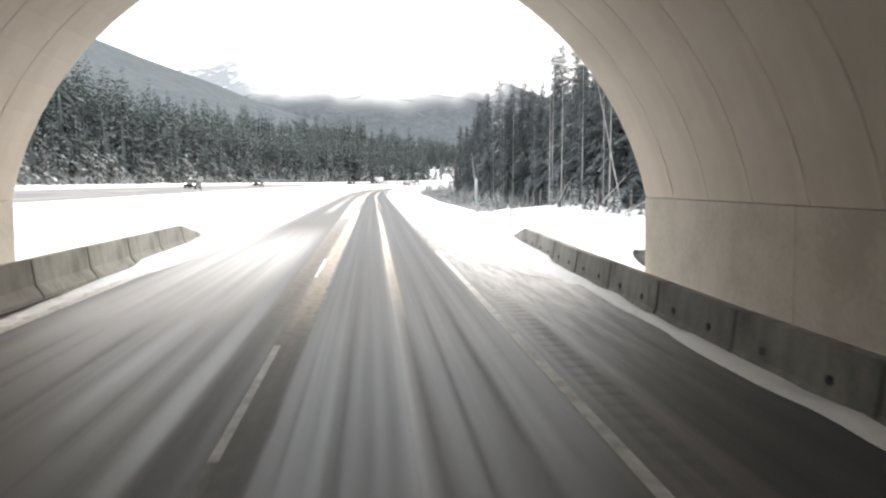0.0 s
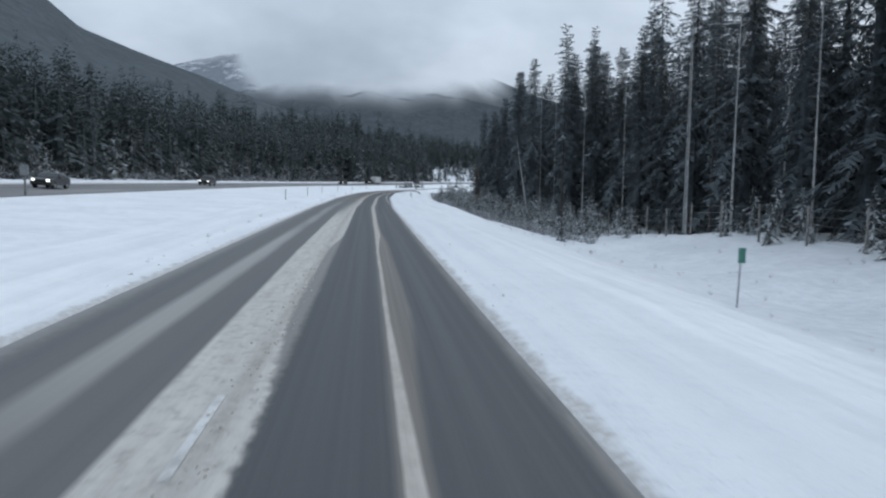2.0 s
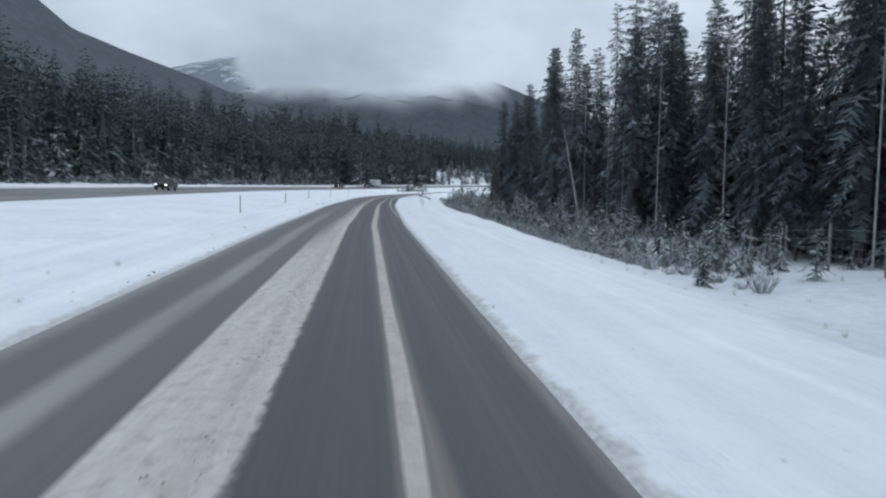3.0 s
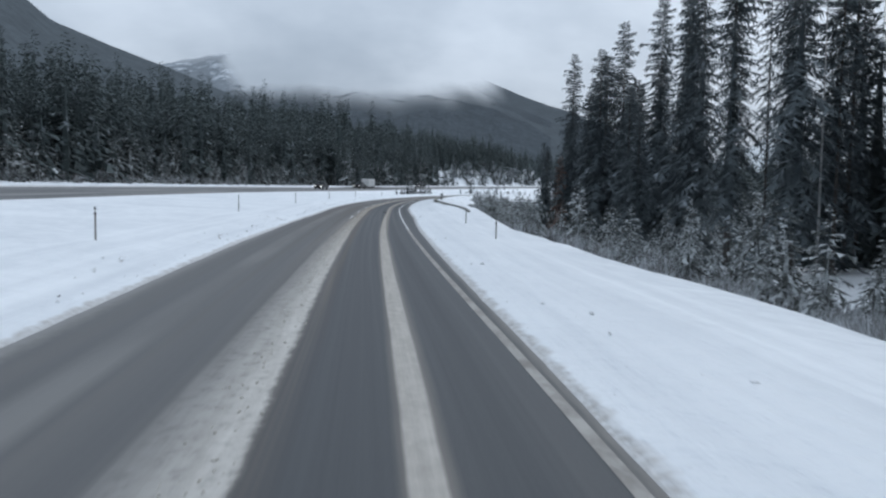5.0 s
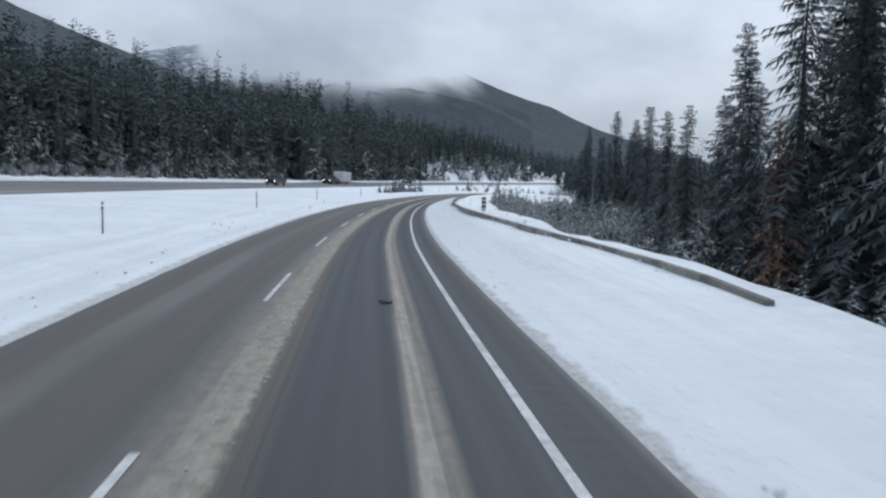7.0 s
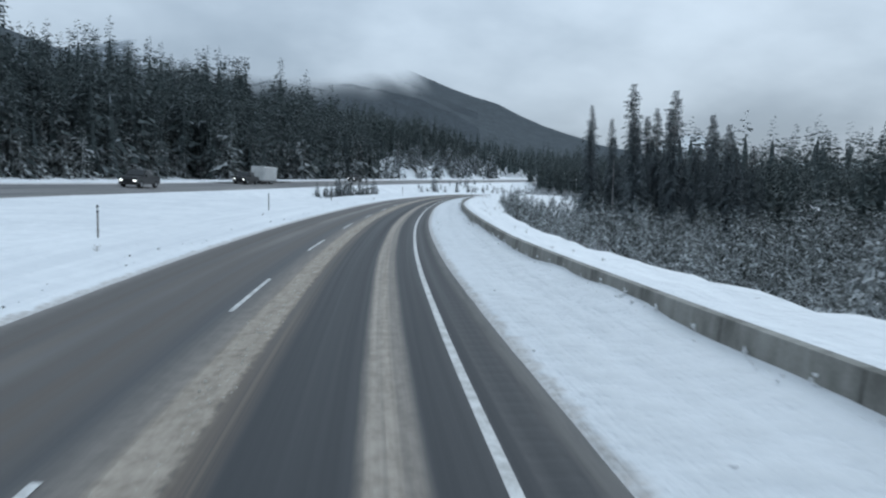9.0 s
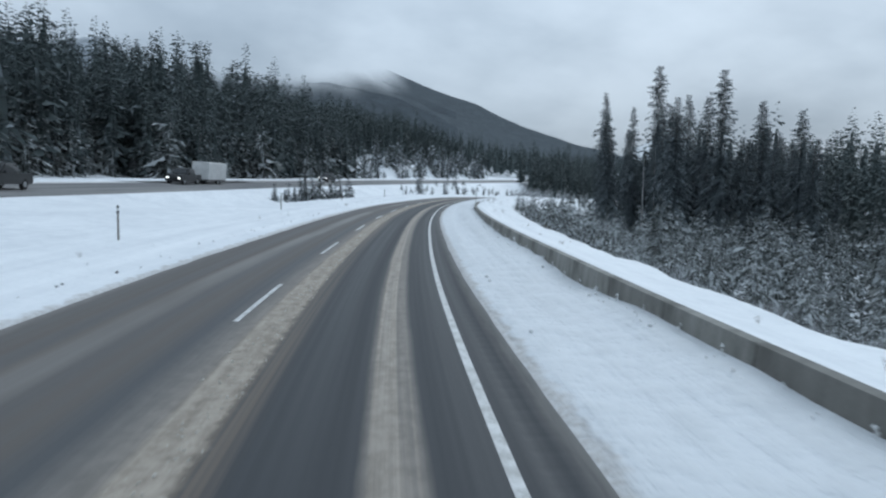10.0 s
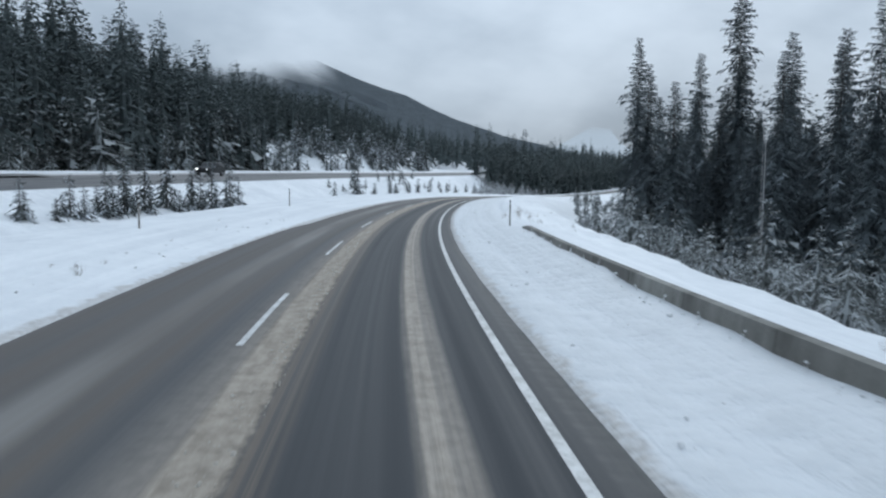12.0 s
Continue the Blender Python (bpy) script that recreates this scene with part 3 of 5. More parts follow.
def mesh_object(name, verts, faces, mat, parent=None, label="", uv=None, smooth_shade=False):
    """A mesh object from arrays; faces all of one corner count."""
    me = bpy.data.meshes.new(name)
    verts, faces = np.asarray(verts, np.float32), np.asarray(faces, np.int32)
    n, c = faces.shape
    me.vertices.add(len(verts))
    me.vertices.foreach_set("co", verts.ravel())
    me.loops.add(n * c)
    me.loops.foreach_set("vertex_index", faces.ravel())
    me.polygons.add(n)
    me.polygons.foreach_set("loop_start", np.arange(0, n * c, c, dtype=np.int32))
    me.polygons.foreach_set("use_smooth", np.full(n, smooth_shade))
    if uv is not None:
        layer = me.uv_layers.new(name="plan")
        layer.data.foreach_set("uv", np.asarray(uv, np.float32)[faces.ravel()].ravel())
    me.update(calc_edges=True)
    me.materials.append(mat)
    ob = new(name, me)
    ob.parent = parent
    return tagged(ob, label) if label else ob


def grid_faces(nr, nc):
    i = np.arange(nr - 1)[:, None] * nc + np.arange(nc - 1)[None, :]
    return np.stack([i, i + 1, i + nc + 1, i + nc], -1).reshape(-1, 4)


def part(name, bm, mat, parent=None, label="", smooth_shade=False):
    me = bpy.data.meshes.new(name)
    bmesh.ops.recalc_face_normals(bm, faces=bm.faces)
    for f in bm.faces:
        f.smooth = smooth_shade
    bm.to_mesh(me)
    bm.free()
    me.materials.append(mat)
    ob = new(name, me)
    ob.parent = parent
    return tagged(ob, label) if label else ob


def box(bm, x0, x1, y0, y1, z0, z1, bevel=0.0):
    r = bmesh.ops.create_cube(bm, size=1.0)
    for q in r["verts"]:
        q.co = Vector(((x0 + x1) / 2 + q.co.x * (x1 - x0), (y0 + y1) / 2 + q.co.y * (y1 - y0), (z0 + z1) / 2 + q.co.z * (z1 - z0)))
    if bevel:
        bmesh.ops.bevel(bm, geom=list({e for q in r["verts"] for e in q.link_edges}), offset=bevel, segments=1, affect="EDGES")
    return bm


def prism(bm, outline, y0, y1):
    """Extrudes a closed (x, z) outline along y."""
    a = [bm.verts.new((x, y0, z)) for x, z in outline]
    b = [bm.verts.new((x, y1, z)) for x, z in outline]
    bm.faces.new(a)
    bm.faces.new(b[::-1])
    for i in range(len(a)):
        j = (i + 1) % len(a)
        bm.faces.new((a[i], b[i], b[j], a[j]))
    return bm


def rod(bm, p0, p1, r0, r1, sides=8):
    p0, p1 = Vector(p0), Vector(p1)
    q = (p1 - p0).to_track_quat("Z", "Y")
    rings = []
    for c, r in ((p0, r0), (p1, r1)):
        rings.append([bm.verts.new(c + q @ Vector((r * math.cos(t), r * math.sin(t), 0))) for t in (2 * math.pi * i / sides for i in range(sides))])
    for i in range(sides):
        j = (i + 1) % sides
        bm.faces.new((rings[0][i], rings[0][j], rings[1][j], rings[1][i]))
    bm.faces.new(rings[0][::-1])
    bm.faces.new(rings[1])
    return bm


def base(name, m, label, category, group=""):
    ob = new(name)
    ob.empty_display_size = 0.2
    ob.matrix_basis = m
    return tagged(ob, label, category, group)


# ---- ground, roads ----
s_rows = np.concatenate([np.arange(-160, -20, 6.0), np.arange(-20, 380, 1.1), np.arange(380, 700, 3.0), np.arange(700, 1390, 12.0)])
l_cols = np.array([-700, -450, -300, -220, -170, -140, -120, -105, -92, -82, -74, -68, -63, -59, -56, -53.5, -51.5, -50, -49, -48.2, -47.6, -47, -46, -44, -42.4, -41.6, -40.5,
                   -39, -37.5, -36.4, -35.6, -35.2, -34.8, -34, -30, -26, -25.2, -24.9, -24.5, -24, -23, -21, -19, -17, -15, -13.5, -12.2, -11, -10, -9.2, -8.6, -8.1, -7.8,
                   -7.6, -7.45, -7.3, -7.15, -7.0, -6.8, -6.4, -5, -3.2, -1.5, -0.4, -0.1, 0.05, 0.18, 0.3, 0.42, 0.55, 0.68, 0.8, 0.95, 1.15, 1.4, 1.8, 2.3, 2.8, 3.1, 3.35,
                   3.6, 3.9, 4.3, 4.8, 5.4, 6, 6.6, 7.2, 7.9, 8.7, 9.6, 10.6, 12, 13.6, 15.5, 18, 21, 24, 28, 34, 42, 52, 65, 85, 110, 150, 200, 270, 350, 430])
SS, LL = np.meshgrid(s_rows, l_cols, indexing="ij")
GX, GY = plan(SS, LL)
GZ = surface_z(SS, LL)
tunnel_zone = (SS < 8) & (LL > -12.5) & (LL < 6.5)
GZ = np.where(tunnel_zone & ((LL > 0) | (LL < -6.8)), np.minimum(GZ, 0.03 - 0.12 * smooth((6 - SS) / 6)), GZ)
ground = mesh_object("ground", np.stack([GX, GY, GZ], -1).reshape(-1, 3), grid_faces(len(s_rows), len(l_cols)), M_snow,
                     uv=np.stack([np.where(LL > -3, LL - right_edge(SS), np.where(LL > -12, LL - left_creep(SS), LL)), SS], -1).reshape(-1, 2), smooth_shade=True)
tagged(ground, "snow-covered ground with ditches and banks beside the road", "ground", kind="structure")


def strip(name, l0, l1, s0, s1, zf, mat, n=5, step=2.0, lf=None):
    ss = np.arange(s0, s1 + 0.01, step)
    a, b = np.meshgrid(ss, np.linspace(0, 1, n), indexing="ij")
    b = l0 + (l1 - l0) * b + (lf(a) if lf else 0.0)
    x, y = plan(a, b)
    return mesh_object(name, np.stack([x, y, zf(a, b)], -1).reshape(-1, 3), grid_faces(len(ss), n), mat, uv=np.stack([b, a], -1).reshape(-1, 2), smooth_shade=True)


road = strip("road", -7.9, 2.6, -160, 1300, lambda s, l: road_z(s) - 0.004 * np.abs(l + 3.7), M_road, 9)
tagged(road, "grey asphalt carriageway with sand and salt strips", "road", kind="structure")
opp = strip("road_opposite", -35.0, -24.8, -160, 1300, lambda s, l: opp_z(s) - 0.03 + bank(l), M_far_road, 3)
tagged(opp, "grey asphalt carriageway for oncoming traffic", "road", kind="structure")
ramp = strip("road_ramp", -46.4, -42.6, -160, 360, lambda s, l: opp_z(s) + 0.12 + bank(l), M_far_road, 3, lf=lambda s: 9.5 * smooth((s - 270) / 90))
tagged(ramp, "narrow slip road with packed snow", "road", kind="structure")

dirty = strip("edge_line_dirty", -0.09, 0.058, 122, 160, lambda s, l: road_z(s) + 0.004 - 0.004 * np.abs(l + 3.7), M_dirty_line, 2)
tagged(dirty, "sand-covered stretch of white edge line", "road marking", kind="structure")
line = strip("edge_line", -0.058, 0.058, 160, 420, lambda s, l: road_z(s) + 0.004 - 0.004 * np.abs(l + 3.7), M_line, 2)
tagged(line, "worn solid white edge line", "road marking", kind="structure")
line2 = strip("edge_line_tunnel", -0.07, 0.07, -60, 13, lambda s, l: 0.004 - 0.004 * np.abs(l + 3.7), M_line, 2)
tagged(line2, "dirty solid white edge line", "road marking", kind="structure")
DASH_END = [-40.0, -27.6, -15.2, -2.9, 9.5, 47.6, 177.5, 190.6, 203.4, 215.9, 228.4, 240.8, 253.0, 265.1, 277.0] + [289.0 + 12.0 * i for i in range(11)]
for s1 in DASH_END:
    s0 = s1 - (2.4 if s1 == 47.6 else 4.6)
    d = strip("lane_dash", -3.50, -3.405, s0, s1, lambda s, l: road_z(s) + 0.006, M_line, 2, (s1 - s0) / 4, lambda s: np.interp(s, [-10, 8, 45, 165, 240, 258, 285], [0.0, -0.08, -0.18, -0.2, -0.18, -0.08, 0.0]))
    tagged(d, "worn white lane dash on asphalt", "road marking", "lane dashes", "structure")

# ---- the arched overpass ----
AX, AR, PORTAL = -0.85, 8.4, 7.0
overpass = base("overpass", pose(AX, PORTAL, 0), "arched concrete wildlife overpass with precast ribs and snowy earth on top", "overpass")


def arch_ring(bm, r0, r1, y0, y1, a0, n=30):
    ring = []
    for i in range(n + 1):
        t = a0 + (math.pi - 2 * a0) * i / n
        c, s = math.cos(t), math.sin(t)
        ring.append([bm.verts.new((r * c, y, r * s)) for r in (r0, r1) for y in (y0, y1)])
    for p0, p1 in zip(ring, ring[1:]):
        for a, b in ((0, 1), (1, 3), (3, 2), (2, 0)):
            bm.faces.new((p0[a], p0[b], p1[b], p1[a]))
    for e in (ring[0], ring[-1]):
        bm.faces.new((e[0], e[1], e[3], e[2]))
    return bm


seg = part("arch_segment", arch_ring(bmesh.new(), AR, AR + 0.45, -1.96, -0.012, 0.225), M_arch, overpass, smooth_shade=False)
for i in range(1, 19):
    q = new("arch_segment", seg.data)
    q.parent, q.location = overpass, (0, -1.975 * i, 0)
for side in (-1, 1):
    for i in range(5):
        bm = prism(bmesh.new(), [(side * a, z) for a, z in ((8.2, -0.3), (8.17, 1.86), (8.75, 1.86), (8.85, -0.3))], -7.5 * i - 7.48, -7.5 * i)
        part("footing", bm, M_footing, overpass, "darker grimy concrete footing")
bm = bmesh.new()
n = 28
inner = [(AR + 0.44) * np.array((math.cos(t), math.sin(t))) for t in (math.pi * i / n for i in range(n + 1))]
top = [(x * 2.6, 2.0 + 8.6 * math.exp(-(x / 17.0) ** 2) if abs(x) < 8.6 else -0.5) for x, _ in inner]
fa = [[bm.verts.new((x, y, z)) for x, z in inner] for y in (0.0, -0.4)]
fb = [[bm.verts.new((x, y, z)) for x, z in top] for y in (0.0, -0.4)]
for i in range(n):
    bm.faces.new((fa[0][i], fa[0][i + 1], fb[0][i + 1], fb[0][i]))
    bm.faces.new((fa[1][i], fb[1][i], fb[1][i + 1], fa[1][i + 1]))
    bm.faces.new((fb[0][i], fb[0][i + 1], fb[1][i + 1], fb[1][i]))
part("headwall", bm, M_concrete, overpass, "plain concrete portal wall")
mx, my = np.meshgrid(np.linspace(-40, 40, 41), np.linspace(-37.2, -0.4, 24), indexing="ij")
mz = 2.0 + 8.6 * np.exp(-(mx / 2.6 / 6.6) ** 2) + 0.25 * wrap_noise(mx, my, 0.3, 9) - 3.2 * smooth((np.abs(mx) - 20) / 18)
mesh_object("earth_cover", np.stack([mx, my, mz], -1).reshape(-1, 3), grid_faces(41, 24), M_snow, overpass, "snow-covered earth", uv=np.stack([mx * 0 + 60, my], -1).reshape(-1, 2), smooth_shade=True)

# ---- concrete barriers ----
BAR = [(-0.30, 0.0), (-0.30, 0.08), (-0.14, 0.30), (-0.085, 0.80), (0.085, 0.80), (0.14, 0.30), (0.30, 0.08), (0.30, 0.0)]


def barrier_segment_mesh(length, drop=0.0):
    bm = prism(bmesh.new(), BAR, 0.022, length - 0.022)
    if drop:
        for q in bm.verts:
            if q.co.y > length / 2:
                q.co.z *= 1 - drop
    bmesh.ops.bevel(bm, geom=[e for e in bm.edges if abs(e.verts[0].co.y - e.verts[1].co.y) < 0.01], offset=0.015, segments=1, affect="EDGES")
    return bm


def concrete_barrier(label, s0, s1, lf, z, step, end_drop=0.0):
    x, y = plan(s0, lf(s0))
    root = base("concrete_barrier", pose(x, y, z(s0)), label, "barrier")
    inv = root.matrix_basis.inverted()
    first, s = None, s0
    while s < s1 - 0.01:
        (xa, ya), (xb, yb) = plan(s, lf(s)), plan(s + step, lf(s + step))
        last = s + step >= s1 - 0.01
        if first is None:
            ob = first = part("barrier_segment", barrier_segment_mesh(step), M_concrete, root)
        elif last and end_drop:
            ob = part("barrier_segment", barrier_segment_mesh(step, end_drop), M_concrete, root)
        else:
            ob = new("barrier_segment", first.data)
            ob.parent = root
        ob.matrix_basis = inv @ pose(xa, ya, z(s), math.degrees(math.atan2(z(s + step) - z(s), step)), 0, math.degrees(-math.atan2(xb - xa, yb - ya)))
        s += step
    return root


concrete_barrier("long weathered grey concrete barrier half buried in ploughed snow", 184.92, 330.45, long_line, lambda s: float(np.interp(s, [181, 188, 196, 204, 222, 248, 266, 300, 318, 337], [-0.66, -0.36, -0.23, -0.19, -0.2, -0.28, -0.19, -0.22, -0.3, -0.37])), 2.97, 0.3)
tunnel_barrier = concrete_barrier("stained concrete barrier leading out of the overpass", -58.0, 16.8, lambda s: np.interp(s, [-60, -4, 6, 17], [2.75, 2.75, 3.05, 3.6]), lambda s: -0.2, 2.993, 0.55)
concrete_barrier("grey concrete barrier beside the snowy median", -58.0, 17.0, lambda s: np.interp(s, [-60, 17], [-9.1, -8.9]), lambda s: 0.0, 3.0, 0.55)


for ob in tunnel_barrier.children[-10:-1]:
    for y in (0.8, 2.2):
        part("drain_hole", rod(bmesh.new(), (-0.150, y, 0.42), (-0.11, y, 0.42), 0.055, 0.055, 10), M_black, ob, "dark round hole")


def clods(name, label, category, pts, r0, r1, seed, mat=None):
    """Many small lumps joined."""
    rng = np.random.RandomState(seed)
    bm = bmesh.new()
    bmesh.ops.create_icosphere(bm, subdivisions=1, radius=1.0)
    v0 = np.array([q.co[:] for q in bm.verts])
    f0 = np.array([[q.index for q in f.verts] for f in bm.faces])
    bm.free()
    vs, fs = [], []
    for i, (x, y, z) in enumerate(pts):
        sc = (r0 + (r1 - r0) * rng.rand() ** 2.5) * (0.6 + 0.8 * rng.rand(3))
        vs.append(v0 * sc * (0.75 + 0.5 * rng.rand(len(v0), 1)) + (x, y, z + sc[2] * 0.3))
        fs.append(f0 + len(v0) * i)
    ob = mesh_object(name, np.concatenate(vs), np.concatenate(fs), mat or M_clod, smooth_shade=True)
    return tagged(ob, label, category, kind="stuff")


ss = np.arange(-36, 9.1, 0.5)
wa, wb = np.meshgrid(ss, np.linspace(0, 1, 6), indexing="ij")
wl = np.interp(wa, [-60, -4, 6, 17], [2.75, 2.75, 3.05, 3.6]) - 0.47 + 0.24 * wb + 0.05 * wrap_noise(wa, wb, 0.9, 71)
wx, wy = plan(wa, wl)
wz = -0.02 + (0.07 + 0.04 * wrap_noise(wa, wb, 1.3, 72)) * np.sin(np.pi * np.clip(wb, 0, 0.62)) * smooth((9 - wa) / 2)
windrow = mesh_object("snow_windrow", np.stack([wx, wy, wz], -1).reshape(-1, 3), grid_faces(len(ss), 6), M_clod, smooth_shade=True)
tagged(windrow, "low ridge of dirty snow along the barrier foot", "snow", kind="stuff")
rng = np.random.RandomState(11)
pts = []
for i in range(420):
    s = 186 + 141 * rng.rand()
    l = float(long_line(s)) - 0.22 - 0.25 * rng.rand()
    x, y = plan(s, l)
    pts.append((x, y, float(surface_z(s, l))))
for i in range(93):
    s = 190 + 1.485 * i
    l = float(long_line(s)) - 0.20
    x, y = plan(s, l)
    for q in range(3):
        pts.append((x + 0.05 * rng.rand(), y + 0.05 * rng.rand(), float(surface_z(s, l)) + 0.05 * q))
clods("snow_clods", "small lumps of snow along the barrier foot", "snow", pts, 0.014, 0.042, 3)
pts = []
for i in range(650):
    s = 5 + 350 * rng.rand()
    l = -7.5 - 1.6 * rng.rand() ** 2 if rng.rand() < 0.6 else float(right_edge(s)) + 0.2 + 2.0 * rng.rand() ** 2
    x, y = plan(s, l)
    pts.append((x, y, float(surface_z(s, l))))
clods("ploughed_lumps", "gritty snow lumps thrown beside the road", "snow", pts, 0.012, 0.05, 4)

pts = []
for i in range(5200):
    s = 30 + 300 * rng.rand()
    lo = -4.02 + float(np.interp(s, [5, 65, 105, 178, 190, 240, 250, 300], [0, -0.40, -0.40, 0.62, 0.62, 0.90, 0.90, 0.80]))
    hi = -3.10 + float(np.interp(s, [128, 178, 190, 240, 250, 300], [0, 0.25, 0.25, 0.54, 0.54, 0.45]))
    mid_l = hi - float(np.interp(s, [100, 150, 200], [0.38, 0.25, 0.2]))
    l = min(hi, max(lo, mid_l + 0.13 * rng.randn()))
    x, y = plan(s, l)
    pts.append((x, y, -0.004 * abs(l + 3.7)))
clods("salt_crumbs", "crumbs of frozen sand and salt on the ridge between lanes", "road grit", pts, 0.005, 0.022, 6, M_crumb)
pts = []
for i in range(150):
    s = 40 + 300 * rng.rand() if i % 3 else 150 + 40 * rng.rand()
    l = -7.3 - 0.8 * rng.rand() ** 1.6
    x, y = plan(s, l)
    pts.append((x, y, float(surface_z(s, l))))
clods("dirt_chunks", "dark chunks of frozen dirt thrown on the median snow", "road grit", pts, 0.010, 0.045, 8, M_rock)

# ---- posts and markers ----


def delineator(label, x, y, z, h, group):
    root = base("delineator_post", pose(x, y, z), label, "marker post", group)
    bm = bmesh.new()
    rod(bm, (0, 0, -0.25), (0, 0, h), 0.034, 0.032, 10)
    part("post", bm, M_post, root)
    for a, b, m in ((h - 0.07, h - 0.01, M_black), (h - 0.17, h - 0.08, M_white_band), (h - 0.24, h - 0.18, M_black)):
        part("band", rod(bmesh.new(), (0, 0, a), (0, 0, b), 0.038, 0.038, 10), m, root, "white reflective band" if m is M_white_band else "black band")
    return root


for x, y in ((-8.0, 116.5), (-8.0, 144.2), (-7.75, 171.8), (-6.1, 198.0), (-3.7, 223.9), (-0.35, 249.5), (4.75, 273.0), (10.4, 299.0), (17.1, 324.7), (24.8, 345.8)):
    z = float(surface_z(*locate(x, y)))
    delineator("slim grey-brown marker post with reflective bands in snow", x, y, z, 1.05, "posts along the median")
for x, y, z in ((5.88, 19.5, -0.05), (6.3, 153.0, -0.2), (7.03, 168.0, -0.3)):
    delineator("slim grey marker post standing in the snowy shoulder", x, y, z, 1.15, "posts along the shoulder")
x, y = plan(331.2, 3.0)
delineator("dark thin marker post at the barrier's end", x, y, 0.0, 1.3, "posts along the shoulder")

sign = base("sign_post", pose(7.95, 46.2, -0.5, 0, 0, -6), "tall grey steel sign post with a plate seen edge-on", "sign")
bm = box(bmesh.new(), -0.035, 0.035, -0.05, 0.05, -0.3, 3.0, 0.006)
part("post", bm, M_steel, sign)
bm = box(bmesh.new(), 0.075, 0.145, -0.05, 0.05, -0.3, 1.7, 0.006)
part("post", bm, M_post_wood, sign, "weathered wooden stay")
part("plate", box(bmesh.new(), -0.10, 0.12, -0.072, -0.052, 2.1, 3.05, 0.004), M_steel, sign, "bare metal plate")
marker = base("marker_post", pose(9.95, 59.5, -0.95), "thin steel post with a small green plate", "marker post")
part("post", rod(bmesh.new(), (-0.06, 0, -0.3), (0, 0, 1.45), 0.028, 0.026), M_steel, marker)
part("plate", box(bmesh.new(), -0.09, 0.11, -0.05, -0.03, 1.25, 1.66, 0.004), M_green, marker, "green reflective plate")
chev = base("hazard_marker", pose(11.2, 221.8, 0.2), "black and white hazard marker behind the barrier", "marker post")
part("post", rod(bmesh.new(), (0, 0, -0.3), (0, 0, 1.3), 0.03, 0.03), M_steel, chev)
part("plate", box(bmesh.new(), -0.15, 0.15, -0.05, -0.03, 0.45, 1.3, 0.004), M_black, chev, "black plate")
for i in range(3):
    bm = box(bmesh.new(), -0.14, 0.14, -0.056, -0.051, 0.52 + 0.27 * i, 0.62 + 0.27 * i)
    part("stripe", bm, M_white_band, chev, "white stripe")
oppsign = base("sign_post", pose(-23.4, 95.5, 0.75), "brown wooden post with a small snowy plate", "sign")
part("post", box(bmesh.new(), -0.06, 0.06, -0.06, 0.06, -0.3, 2.4, 0.01), M_post_wood, oppsign)
part("plate", box(bmesh.new(), -0.3, 0.3, -0.09, -0.065, 1.7, 2.4, 0.005), M_steel, oppsign, "grey plate back")

fence = base("wildlife_fence", pose(0, 0, 0), "tall wire fence on grey wooden posts along the forest edge", "fence")
fz = []
for i in range(26):
    s = 34 + 4.6 * i
    l = 22.6 + 1.2 * math.sin(i * 0.35) - 0.05 * max(0, i - 14)
    x, y = plan(s, l)
    z = float(surface_z(s, l))
    fz.append((x, y, z))
    part("post", rod(bmesh.new(), (x, y, z - 0.3), (x + 0.05 * math.sin(i * 2.1), y, z + 2.35 + 0.1 * math.sin(i * 1.7)), 0.075, 0.07), M_post_wood, fence)
for h in (0.3, 0.75, 1.2, 1.65, 2.1):
    bm = bmesh.new()
    for a, b in zip(fz, fz[1:]):
        rod(bm, (a[0], a[1], a[2] + h), (b[0], b[1], b[2] + h), 0.006, 0.006, 3)
    part("wire", bm, M_steel, fence)

# ---- trees ----


